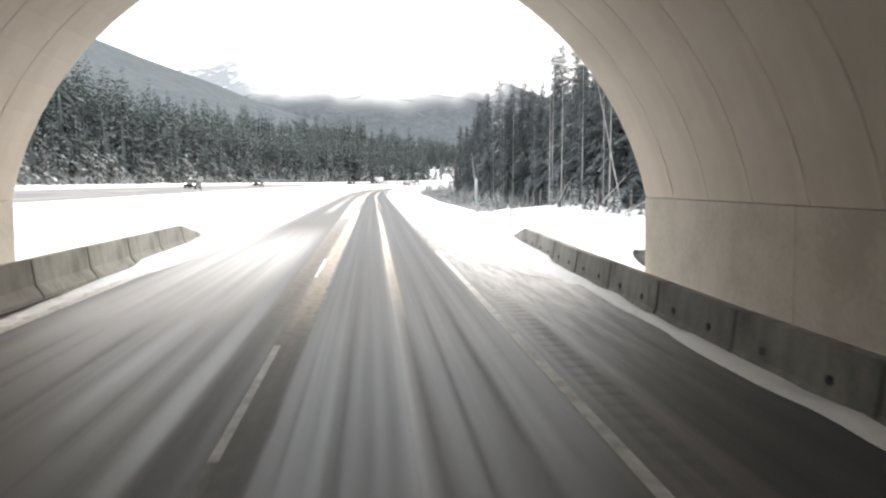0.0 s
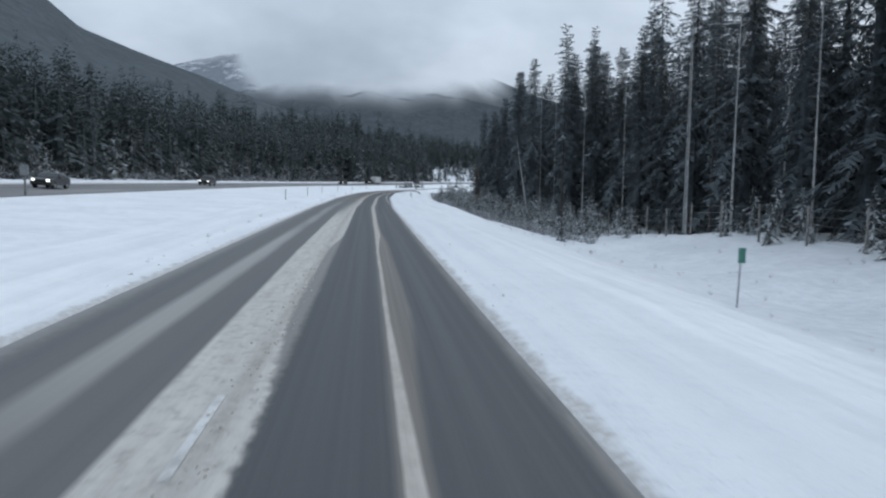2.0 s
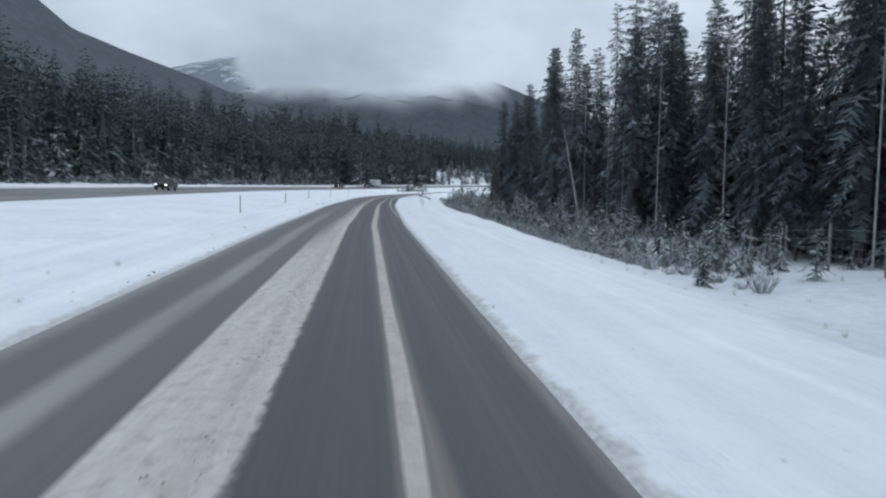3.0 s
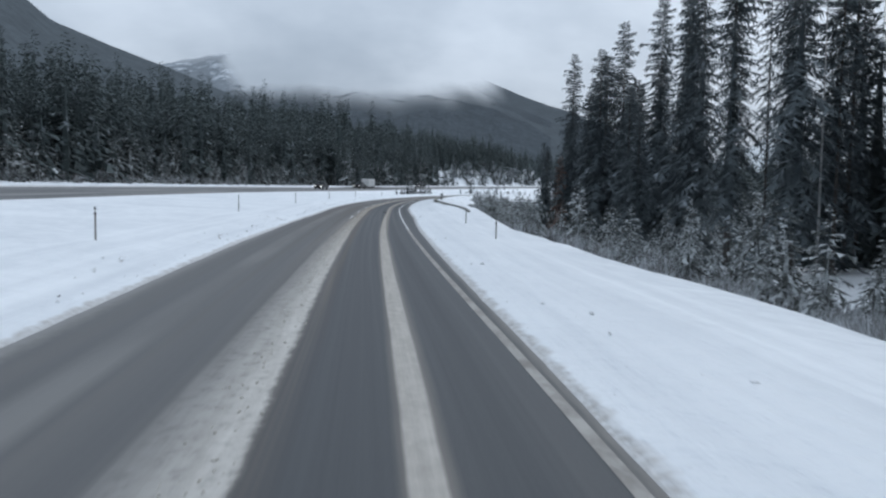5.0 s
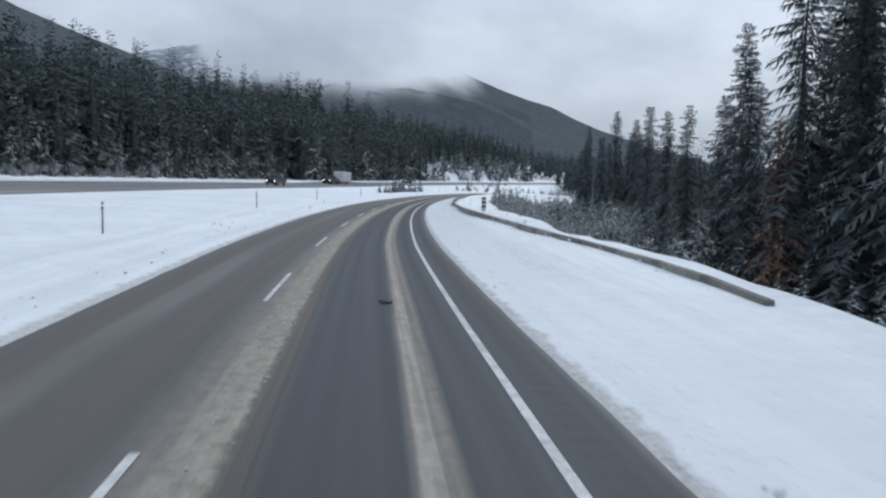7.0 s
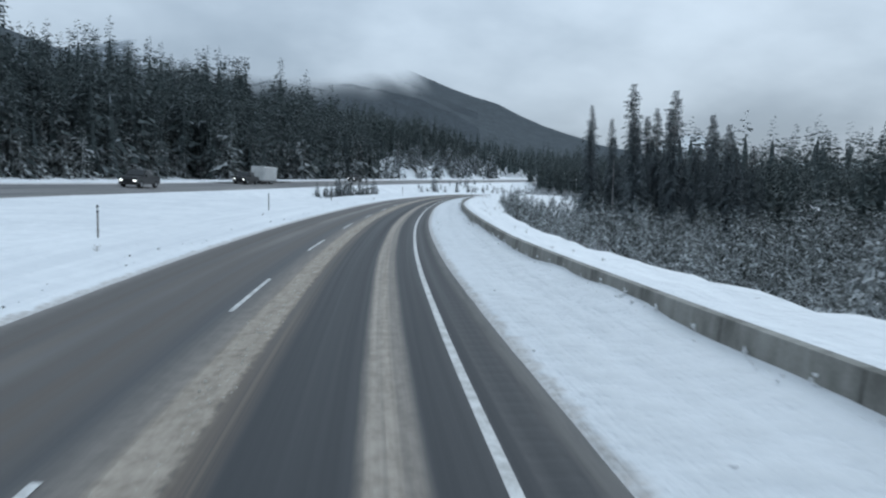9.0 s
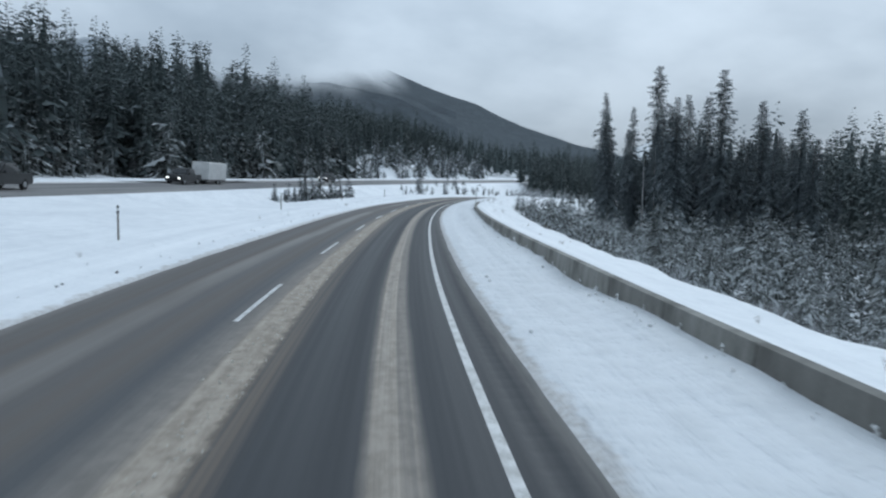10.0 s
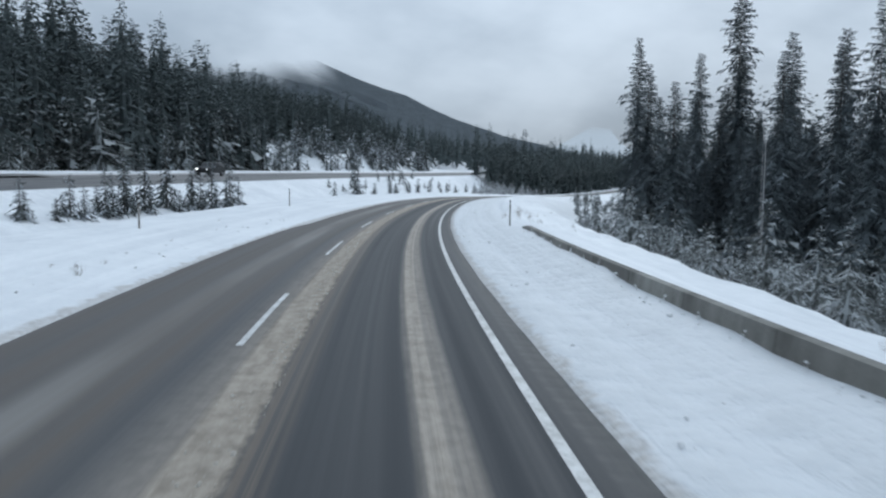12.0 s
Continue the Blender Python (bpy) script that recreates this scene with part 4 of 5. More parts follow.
def conifer(h, r, nb, tw, rng, bare=0.1, droop=0.4, wide=0.42, core=0.2, taper=0.8, gaps=0.12, ragged=0.75, tip_r=0.013):
    """Needle twigs of a conifer: nb drooping branches with tw slender twigs each, uneven in length, round a thin inner cone."""
    i = np.arange(nb)
    u = ((i + rng.rand(nb)) / nb) ** 0.92
    z = h * (bare + (1 - bare) * np.minimum(u, 0.992))
    f = 1 - u
    belly = np.minimum(1.0, 0.5 + 2.4 * u) if bare > 0.2 else np.minimum(1.0, 0.8 + 1.2 * u)
    length = r * belly * f ** taper * (1 - ragged / 2 + ragged * rng.rand(nb))
    length *= np.interp(u * 13, np.arange(14), 0.66 + 0.68 * rng.rand(14)) * np.where(rng.rand(nb) < gaps, 0.3, 1.0)
    az = i * 2.39996 + rng.rand(nb) * 1.3
    length = length * (0.75 + 0.5 * rng.rand(9))[(az / 0.7).astype(int) % 9] + 0.05 + tip_r * h * (0.35 + 0.9 * rng.rand(nb))
    d = np.stack([np.cos(az), np.sin(az), 0 * az], -1)[:, None, :]
    sd = np.stack([-np.sin(az), np.cos(az), 0 * az], -1)[:, None, :]
    up = np.array((0, 0, 1.0))
    slope = (0.40 - 0.78 * f + 0.28 * (rng.rand(nb) - 0.5))[:, None]
    ln, zz, ff = length[:, None], z[:, None], f[:, None]

    def spine(t):
        rise = ln * (slope * t - droop * t * t * (0.6 + ff) + 0.3 * droop * t ** 4)
        return d * (ln * t)[..., None] + up * (zz + rise)[..., None]

    q = np.arange(tw)[None, :]
    t = np.minimum((q + 0.5 + 0.6 * rng.rand(nb, tw)) / (tw + 0.25), 1.0)
    half = 1.05 / tw
    w = ln * wide * (1 - 0.6 * t) * (0.45 + 1.0 * rng.rand(nb, tw)) + 0.010 * h
    side = np.where((q + i[:, None]) % 2 == 0, 1.0, -1.0) * np.where(rng.rand(nb, tw) < 0.3, 0.2, 1.0)
    fall = np.where(np.abs(side) < 0.5, 0.85, 0.2 + 0.5 * rng.rand(nb, tw))
    tip = spine(t) + d * (0.5 * w)[..., None] + sd * (side * 0.9 * w)[..., None] - up * (fall * w)[..., None]
    v = np.stack([spine(np.maximum(t - half, 0.02)), spine(np.minimum(t + half * 0.6, 1.06)), tip], 2).reshape(-1, 3)
    tri = [v]
    if core:
        rings = []
        for g in (0.0, 0.2, 0.4, 0.58, 0.72):
            rad = core * r * (1 - g / 0.72) ** 0.8 + 0.002 * h * (g < 0.7)
            rings.append([np.array((rad * (0.5 + rng.rand()) * math.cos(c), rad * (0.5 + rng.rand()) * math.sin(c), h * (bare + (1 - bare) * g))) for c in (0.2, 1.45, 2.7, 3.96, 5.2)])
        for lo, hi in zip(rings, rings[1:]):
            for n in range(5):
                m = (n + 1) % 5
                tri.append(np.array((lo[n], lo[m], hi[m])))
                if hi is not rings[-1]:
                    tri.append(np.array((lo[n], hi[m], hi[n])))
    v = np.concatenate(tri)
    return v, np.arange(len(v)).reshape(-1, 3)


def trunk_bm(h, r, lean=0.0, stubs=0, rng=None, reach=0.5):
    bm = bmesh.new()
    n = 5
    ax = [Vector((lean * h * (i / n) ** 1.3 + (0.02 * r * h if i % 2 else 0) * 0.2, 0, h * i / n)) for i in range(n + 1)]
    ax[0].z = -0.5
    for i in range(n):
        rod(bm, ax[i], ax[i + 1], r * (1 - 0.85 * i / n), r * (1 - 0.85 * (i + 1) / n), 7)
    for i in range(stubs):
        z = h * (0.3 + 0.68 * rng.rand())
        a = rng.rand() * 6.28
        ln = reach * (0.3 + rng.rand()) * (1.15 - z / h)
        p0 = Vector((lean * h * (z / h) ** 1.3, 0, z))
        rod(bm, p0, p0 + Vector((math.cos(a) * ln, math.sin(a) * ln, ln * (rng.rand() - 0.65))), 0.022, 0.008, 3)
    return bm


def tree_kind(name, label, h, r, nb, tw, seed, mat, bare, tr, group, stubs=0, gaps=0.12, taper=0.8, core=0.2, lean=0.0):
    rng = np.random.RandomState(seed)
    root = base(name, pose(0, 0, -900), label, "tree", group)
    part("trunk", trunk_bm(h * 0.97, tr, lean, stubs, rng, 1.1), M_bark, root)
    v, f = conifer(h, r, nb, tw, rng, bare, droop=0.45, wide=0.29 if h > 12 else 0.36 if h > 7 else 0.5, core=core if h > 12 else 0.0, gaps=gaps, taper=taper)
    v[:, 0] += lean * h * np.clip(v[:, 2] / h, 0, 1) ** 1.3
    mesh_object("crown", v, f, mat, root)
    return root


def stand(kinds, places, rng, lo=0.82, hi=1.15):
    """Copies of the kinds at (s, l) places; the first place takes the original."""
    used = set()
    for i, (s, l) in enumerate(places):
        q = kinds[rng.randint(len(kinds))]
        x, y = plan(s, l)
        g = lo + (hi - lo) * rng.rand()
        m = pose(x, y, float(surface_z(s, l)) - 0.1, 1.5 * (rng.rand() - 0.5), 1.5 * (rng.rand() - 0.5), 360 * rng.rand()) @ Matrix.Diagonal((g * (0.9 + 0.2 * rng.rand()), g * (0.9 + 0.2 * rng.rand()), g, 1))
        if q.name in used:
            copy_thing(q, m)
        else:
            used.add(q.name)
            q.matrix_basis = m
    for q in kinds:
        if q.name not in used:
            for o in (*q.children_recursive, q):
                bpy.data.objects.remove(o)


def scatter(rng, n, s0, s1, l0, l1, gap, keep=None):
    out = []
    tries = 0
    while len(out) < n and tries < n * 40:
        tries += 1
        s, l = s0 + (s1 - s0) * rng.rand(), l0 + (l1 - l0) * rng.rand()
        if keep and not keep(s, l):
            continue
        if all((s - a) ** 2 + (l - b) ** 2 > gap * gap for a, b in out[-220:]):
            out.append((s, l))
    return out


def plant(kind, h, x, y, top, turn, wide=1.0):
    """A copy of a kind of height h at x, y, its tip at the height top."""
    z = float(surface_z(*locate(x, y))) - 0.1
    g = (top - z) / h
    own = kind.matrix_basis.to_scale()
    return copy_thing(kind, pose(x, y, z, 0, 0, turn) @ Matrix.Diagonal((g * wide / own.x, g * wide / own.y, g / own.z, 1)))


G_R = "tall roadside spruces"
TALL = [(23, 2.6, 300, 0.06, 0.10, 0.55), (21, 2.1, 280, 0.10, 0.14, 0.55), (24.5, 2.9, 310, 0.12, 0.14, 0.5), (19, 2.5, 260, 0.05, 0.10, 0.65), (22, 1.8, 280, 0.16, 0.20, 0.45)]
tall = [tree_kind("spruce_tree", "tall dark narrow spruce with a light dusting of snow", h, r, nb, 18, 20 + i, M_spruce, bare, 0.17, G_R, 10, gaps, taper)
        for i, (h, r, nb, bare, gaps, taper) in enumerate(TALL)]
PINE = [(24, 2.0, 110, 0.36, 0.2), (22, 1.8, 100, 0.28, 0.26), (25.5, 1.6, 100, 0.44, 0.3)]
pine = [tree_kind("pine_tree", "tall thin pine with a bare grey lower trunk", h, r, nb, 13, 40 + i, M_spruce, bare, 0.14, G_R, 34, gaps, 0.5, 0.0, 0.01 * (i - 1))
        for i, (h, r, nb, bare, gaps) in enumerate(PINE)]
rng = np.random.RandomState(5)
edge_places = scatter(rng, 88, 38, 172, 25.0, 38, 2.3)
rng.shuffle(edge_places)
edge_places = [tuple(q) for q in edge_places]
stand(tall + pine + tall, edge_places, rng)
for i, (x, y, top, q) in enumerate((
        (25.0, 169.0, 20.9, 4), (26.3, 163.2, 22.4, 1), (33.8, 150.0, 21.5, 0), (35.4, 133.9, 21.8, 2), (25.2, 208.8, 18.2, 1), (29.5, 209.5, 18.3, 4), (28.4, 200.5, 20.3, 1), (31.3, 197.5, 22.5, 2),
        (33.5, 195.0, 17.5, 0), (28.5, 184.5, 21.0, 2), (27.2, 178.6, 22.5, 0), (34.5, 205.0, 17.5, 1))):
    plant(tall[q], TALL[q][0], x, y, top, 10 + 47 * i, 0.84)
for i, (x, y, top, q) in enumerate((
        (35.1, 199.9, 14.5, 3), (25.6, 190.5, 12.0, 3), (24.2, 184.0, 9.0, 3), (28.6, 220.8, 13.6, 1), (27.0, 217.0, 11.0, 3), (30.0, 214.0, 12.5, 3), (33.0, 209.0, 15.5, 0), (30.2, 204.0, 14.0, 3),
        (31.0, 223.0, 10.0, 3), (25.6, 222.6, 8.2, 3), (28.3, 235.7, 9.4, 4), (27.8, 231.0, 8.6, 1), (32.0, 228.0, 8.0, 3))):
    plant(tall[q], TALL[q][0], x, y, top, 75 + 47 * i, 0.92)
r3 = np.random.RandomState(15)
for i in range(8):
    y = 200 + 27 * r3.rand()
    x = 23.5 + 12 * r3.rand() + 0.12 * (y - 200)
    ratio = (x - 1.5) / (y - 171)
    plant(tall[i % 5], TALL[i % 5][0], x, y, float(np.interp(ratio, [0.38, 0.46, 0.55, 0.65], [7.5, 10.0, 13.5, 18.0])) * (0.72 + 0.25 * r3.rand()), 37 * i, 0.95)
for x, y, top, q, turn in ((34.8, 188.1, 22.0, 0, 30), (32.3, 192.7, 21.0, 1, 90), (36.5, 185.0, 23.0, 2, 160), (30.8, 188.6, 21.5, 2, 210), (24.7, 136.9, 22.5, 1, 260), (27.5, 203.6, 17.0, 1, 340), (31.6, 212.5, 17.5, 0, 20)):
    plant(pine[q], PINE[q][0], x, y, top, turn)
rusty = tree_kind("spruce_tree", "dying spruce with rusty brown needles at the forest edge", 12.0, 1.6, 170, 12, 46, M_rusty, 0.1, 0.13, "", 12, 0.2)
x, y = 23.6, 208.0
rusty.matrix_basis = pose(x, y, float(surface_z(*locate(x, y))) - 0.1)

# far side of the low ground: a stand with spires above the rest
G_F = "spruces beyond the low ground"
SPIRE = [(24, 3.0, 310, 0.06, 0.08, 0.75), (26, 2.5, 310, 0.10, 0.12, 0.55), (21, 3.3, 280, 0.04, 0.08, 0.8)]
spire = [tree_kind("spruce_tree", "slender dark spire-topped spruce", h, r, nb, 15, 60 + i, M_spruce, bare, 0.16, G_F, 8, gaps, taper)
         for i, (h, r, nb, bare, gaps, taper) in enumerate(SPIRE)]
stand(spire, scatter(rng, 74, 338, 420, 20.5, 46, 2.3, lambda s, l: l > 36 - (s - 338) * 0.32), rng, 0.56, 0.84)
for x, y, top, q, wide in ((70.7, 379.1, 19.2, 0, 0.9), (72.9, 364.0, 21.9, 1, 1.0), (68.0, 338.4, 17.6, 1, 1.0), (58.9, 334.1, 13.3, 0, 1.0), (74.5, 352.0, 15.8, 2, 1.0), (67.5, 372.0, 15.0, 0, 1.1), (69.0, 365.0, 15.2, 2, 0.8),
                           (76.0, 360.0, 17.0, 0, 1.0), (66.0, 350.0, 13.0, 2, 0.9), (63.0, 341.0, 12.0, 2, 0.9), (62.5, 360.0, 11.5, 0, 1.1), (80.0, 372.0, 16.5, 1, 1.1)):
    plant(spire[q], SPIRE[q][0], x, y, top, 40 * q + 3 * x, wide)

G_S = "dead standing trunks"
SNAGS = [(27.5, 162.4), (27.5, 153.0), (27.2, 146.7), (27.5, 137.6), (26.9, 103.2), (26.6, 94.4), (27.5, 89.0), (26.8, 84.3), (27.2, 76.4), (27.0, 73.3), (70.0, 357.0), (66.0, 352.0), (61.0, 346.0)]
for i in range(27):
    r2 = np.random.RandomState(100 + i)
    x, y = SNAGS[i] if i < len(SNAGS) else plan(45 + 120 * r2.rand(), 25.5 + 7 * r2.rand())
    s, l = locate(x, y)
    h = (17 + 8 * r2.rand()) * (0.62 if s > 300 else 1.0)
    snag = base("dead_tree", pose(x, y, float(surface_z(s, l)), 0, 0, 360 * r2.rand()), "bleached grey dead standing trunk with short broken twigs", "dead tree", G_S)
    part("trunk", trunk_bm(h, 0.07 + 0.04 * r2.rand(), 0.03 * (r2.rand() - 0.3), 34, r2, 0.7), M_deadwood, snag)
for i, (x, y, ang, roll, h) in enumerate([(27.0, 74.5, 43, 0, 10.5), (28.0, 72.0, -12, 0, 15.0), (25.0, 62.0, 66, 15, 7.0), (21.0, 140.0, 24, 100, 12.0)]):
    z = float(surface_z(*locate(x, y)))
    snag = base("fallen_tree", pose(x, y, z + (1.2 if i == 0 else 0.0), 0, ang, roll), "leaning broken grey dead trunk at the forest edge", "dead tree", G_S)
    part("trunk", trunk_bm(h, 0.12, 0.0, 14, np.random.RandomState(300 + i), 0.6), M_deadwood, snag)

x, y = 19.3, 30.6
frosty = tree_kind("spruce_tree", "broad spruce heavy with snow beside the overpass", 9.0, 2.3, 200, 12, 77, M_slope, 0.02, 0.16, "")
frosty.matrix_basis = pose(x, y, -0.6)
lone = tree_kind("spruce_sapling", "small dark spruce sapling in the snowy ditch", 2.1, 0.75, 70, 8, 78, M_median, 0.05, 0.04, "")
lone.matrix_basis = pose(15.3, 99.9, -2.15)

# saplings on the median
G_M = "saplings on the median"
sap = [tree_kind("spruce_sapling", "small dusted spruce sapling on the snowy median", h, r, nb + 20, 7, 80 + i, M_median, 0.02, 0.045, G_M)
       for i, (h, r, nb) in enumerate([(3.0, 0.85, 50), (2.3, 0.8, 44), (3.6, 0.8, 56), (1.5, 0.6, 34)])]
places = [(336 + 1.1 * i + 1.5 * math.sin(i * 2.3), -20.6 + 0.55 * math.sin(i * 1.9) + 0.06 * i) for i in range(26)]
places += [(388, -17.0), (395, -16.0), (402, -18.5)]
places = [tuple(q) for q in places]
stand(sap, places, rng, 0.8, 1.3)
low_sap = [tree_kind("spruce_sapling", "knee-high frosted sapling on the snowy median", h, r, nb + 14, 6, 90 + i, M_median, 0.02, 0.03, G_M)
           for i, (h, r, nb) in enumerate([(1.7, 0.6, 36), (1.2, 0.5, 30), (2.4, 0.6, 40)])]
stand(low_sap, scatter(rng, 46, 396, 480, -22.5, -12, 1.6), rng, 0.7, 1.2)


def tiled(name, label, category, variants, places, rng, mat, lo, hi, sink=0.1, grow=None):
    """Many trees too alike and too many to count, as one mesh; grow: taller or lower by s."""
    vs, fs, n = [], [], 0
    for s, l in places:
        v, f = variants[rng.randint(len(variants))]
        x, y = plan(s, l)
        g, a = lo + (hi - lo) * rng.rand(), 6.28 * rng.rand()
        if rng.rand() < 0.05:
            g *= 1.22
        if grow:
            g *= grow(s)
        c, sn = math.cos(a) * g, math.sin(a) * g
        w = (0.85 + 0.3 * rng.rand()) * (1.3 if g * v[:, 2].max() > 6 else 1.0)
        q = np.stack([(v[:, 0] * c - v[:, 1] * sn) * w + x, (v[:, 0] * sn + v[:, 1] * c) * w + y, v[:, 2] * g + float(surface_z(s, l)) - sink], -1)
        vs.append(q)
        fs.append(f + n)
        n += len(v)
    ob = mesh_object(name, np.concatenate(vs), np.concatenate(fs), mat)
    return tagged(ob, label, category, kind="stuff")


def with_trunk(v, f, h, r):
    """Adds a three-sided stem."""
    a = [(r * math.cos(t), r * math.sin(t), -0.3) for t in (0, 2.1, 4.2)] + [(0, 0, h * 0.95)]
    n = len(v)
    return np.concatenate([v, np.array(a)]), np.concatenate([f, np.array([(n, n + 1, n + 3), (n + 1, n + 2, n + 3), (n + 2, n, n + 3)])])


R7 = np.random.RandomState(7)
mid = [with_trunk(*conifer(h, r, nb, 4, R7, bare, wide=0.62, core=0.3, taper=tp, tip_r=0.008), h, 0.15)
       for h, r, nb, bare, tp in ((22, 2.7, 84, 0.03, 0.6), (20, 2.6, 80, 0.05, 0.7), (24, 2.4, 88, 0.08, 0.5), (17, 2.6, 72, 0.02, 0.7), (25, 2.1, 86, 0.06, 0.55), (14, 2.3, 64, 0.02, 0.75))]
low = [with_trunk(*conifer(h, r, nb, 3, R7, 0.2, wide=0.7, core=0.4, taper=tp, tip_r=0.008), h, 0.2) for h, r, nb, tp in ((22, 2.8, 50, 0.62), (19, 2.7, 46, 0.7), (25, 2.5, 52, 0.55), (16, 2.6, 44, 0.75), (23, 2.2, 50, 0.6))]
distant = [conifer(h, r, nb, 2, R7, 0.15, wide=0.8, core=0.5) for h, r, nb in ((22, 2.8, 34), (19, 2.6, 32), (25, 2.5, 36), (16, 2.5, 30))]
small = [conifer(h, r, nb, 4, R7, 0.0, wide=0.6, core=0.15, taper=0.85) for h, r, nb in ((3.6, 1.15, 36), (2.6, 1.0, 32), (4.8, 1.35, 42), (1.7, 0.75, 28))]

tiled("forest_right", "dense dark conifer forest on the low side", "forest", mid, scatter(rng, 400, 30, 185, 33, 75, 2.3), rng, M_forest, 0.6, 0.95)
tiled("forest_low_ground", "dark spruce forest on lower ground", "forest", mid,
      scatter(rng, 420, 205, 420, 40, 125, 2.8, lambda s, l: l > 72 - max(0, s - 300) * 0.5), rng, M_forest, 0.55, 0.85)
tiled("forest_far_right", "distant dark spruce forest beside the bend", "forest", distant, scatter(rng, 300, 420, 850, 24, 100, 3.5), rng, M_forest, 0.75, 1.1)
tiled("forest_ramp_end", "dark conifers where the slip road joins", "forest", mid, scatter(rng, 60, 352, 428, -50, -41.5, 2.2), rng, M_hill_edge, 0.5, 0.82)
tiled("forest_above_cut", "smaller dark conifers above the snowy cut slope", "forest", mid, scatter(rng, 230, 436, 600, -94, -75, 2.0), rng, M_forest, 0.45, 0.72)
tiled("cut_slope_spruces", "sparse frosted young spruces on the snowy cut slope", "young spruces", small, scatter(rng, 70, 446, 585, -76, -50, 2.2), rng, M_young, 0.45, 1.1)
tiled("forest_median", "dark conifer wood between the two carriageways", "forest", mid, scatter(rng, 330, 520, 800, -24, -9.5, 1.9, lambda s, l: l < -9.5 - max(0, 560 - s) * 0.2), rng, M_forest, 0.5, 0.68)
tiled("median_brush", "grey-brown leafless brush on the median bank", "brush", small, scatter(rng, 330, 452, 600, -21, -8.5, 0.9, lambda s, l: l > -10 - (s - 452) * 0.2), rng, M_twig, 0.35, 0.75)
hill_growth = lambda s: float(np.interp(s, [0, 180, 235, 340, 420, 470], [1.05, 1.05, 0.94, 0.92, 1.02, 1.2]))
cut_free = lambda s, l: not (436 < s < 592 and l > -76)
tiled("forest_left_edge", "dark snow-dusted conifers at the foot of the hill", "forest", mid, scatter(rng, 700, 0, 480, -66, -50, 1.9, cut_free) + [], rng, M_hill_edge, 0.55, 0.95, grow=hill_growth)
tiled("forest_left", "dark conifer forest climbing the hillside", "forest", low, scatter(rng, 1150, -10, 470, -150, -60, 2.7, cut_free), rng, M_forest, 0.58, 0.95, grow=hill_growth)
tiled("forest_left_upper", "dark conifer forest above the cut slope", "forest", low, scatter(rng, 330, 470, 600, -150, -76, 2.7), rng, M_forest, 0.5, 0.72)
tiled("forest_far_left", "distant dark conifer forest along the valley", "forest", distant, scatter(rng, 760, 585, 1100, -130, -45, 3.2), rng, M_forest, 0.52, 0.76)
fine_small = [conifer(h, r, nb, 5, R7, 0.0, wide=0.55, core=0.12, taper=0.85) for h, r, nb in ((3.4, 1.0, 44), (2.6, 0.85, 40), (4.4, 1.15, 50), (1.7, 0.65, 32))]
tiled("young_spruces_barrier", "thick frosted young spruces just below the barrier", "young spruces", fine_small,
      scatter(rng, 620, 205, 345, 7.2, 21, 0.8, lambda s, l: l > 10.5 - 3.2 * float(smooth((s - 262) / 30)) + 1.0 * math.sin(s * 0.23)), rng, M_young, 0.4, 0.8)
tiled("young_spruces_slope", "thick frosted young spruces on the embankment slope", "young spruces", fine_small,
      scatter(rng, 900, 210, 345, 17, 50, 1.15, lambda s, l: l > 10.5 - 3.2 * float(smooth((s - 262) / 30)) + 1.0 * math.sin(s * 0.23)), rng, M_slope, 0.75, 1.45)
tiled("young_spruces_far", "thick frosted young spruces on the low ground", "young spruces", small, scatter(rng, 900, 200, 345, 44, 82, 1.35), rng, M_slope, 1.0, 2.0)
tiled("young_spruces_bend", "frosted young spruces along the inside of the bend", "young spruces", small, scatter(rng, 260, 340, 430, 11, 22, 1.0), rng, M_young, 0.35, 0.65)
tiled("young_spruces_edge", "frosted saplings and shrubs in front of the forest", "young spruces", fine_small,
      scatter(rng, 330, 98, 214, 9.6, 19, 1.1, lambda s, l: l > 17 - (s - 98) * 0.13), rng, M_young, 0.5, 1.05)
tiled("young_spruces_fence", "small frosted spruces along the fence line", "young spruces", small, scatter(rng, 50, 42, 130, 21.5, 26, 1.4), rng, M_young, 0.45, 0.85)
tiled("young_spruces_cut", "small frosted trees on the snowy cut slope", "young spruces", small, scatter(rng, 120, 452, 566, -59, -47.5, 1.7), rng, M_median, 0.8, 2.0)
tiled("hill_foot_spruces", "dark young spruces filling the forest edge below the hill", "young spruces", small, scatter(rng, 760, 0, 470, -60, -49.8, 1.1, cut_free) + scatter(rng, 100, 350, 436, -50, -40.5, 1.2), rng, M_slope, 1.1, 2.2)
tiled("young_spruces_hill", "pale frosted young trees below the hillside forest", "young spruces", small, scatter(rng, 420, 0, 440, -53, -48.5, 1.2), rng, M_young, 0.6, 1.6)


def twigs(n, h, w, rng):
    tri = []
    for i in range(n):
        a, b = rng.rand() * 6.28, rng.rand() * 6.28
        r = w * math.sqrt(rng.rand())
        p0 = np.array((0.3 * r * math.cos(a), 0.3 * r * math.sin(a), 0))
        p1 = np.array((r * math.cos(a), r * math.sin(a), h * (0.5 + 0.5 * rng.rand()) * (1 - 0.35 * r / w)))
        sd = np.array((math.cos(b), math.sin(b), 0)) * 0.014 * h
        tri += [(p0 - sd, p0 + sd, p1), (p0 * 0.4 + p1 * 0.6, p1 * 0.8 + p0 * 0.2 + sd, p1 + sd * 5 + (0, 0, 0.1 * h))]
    v = np.array(tri).reshape(-1, 3)
    return v, np.arange(len(v)).reshape(-1, 3)


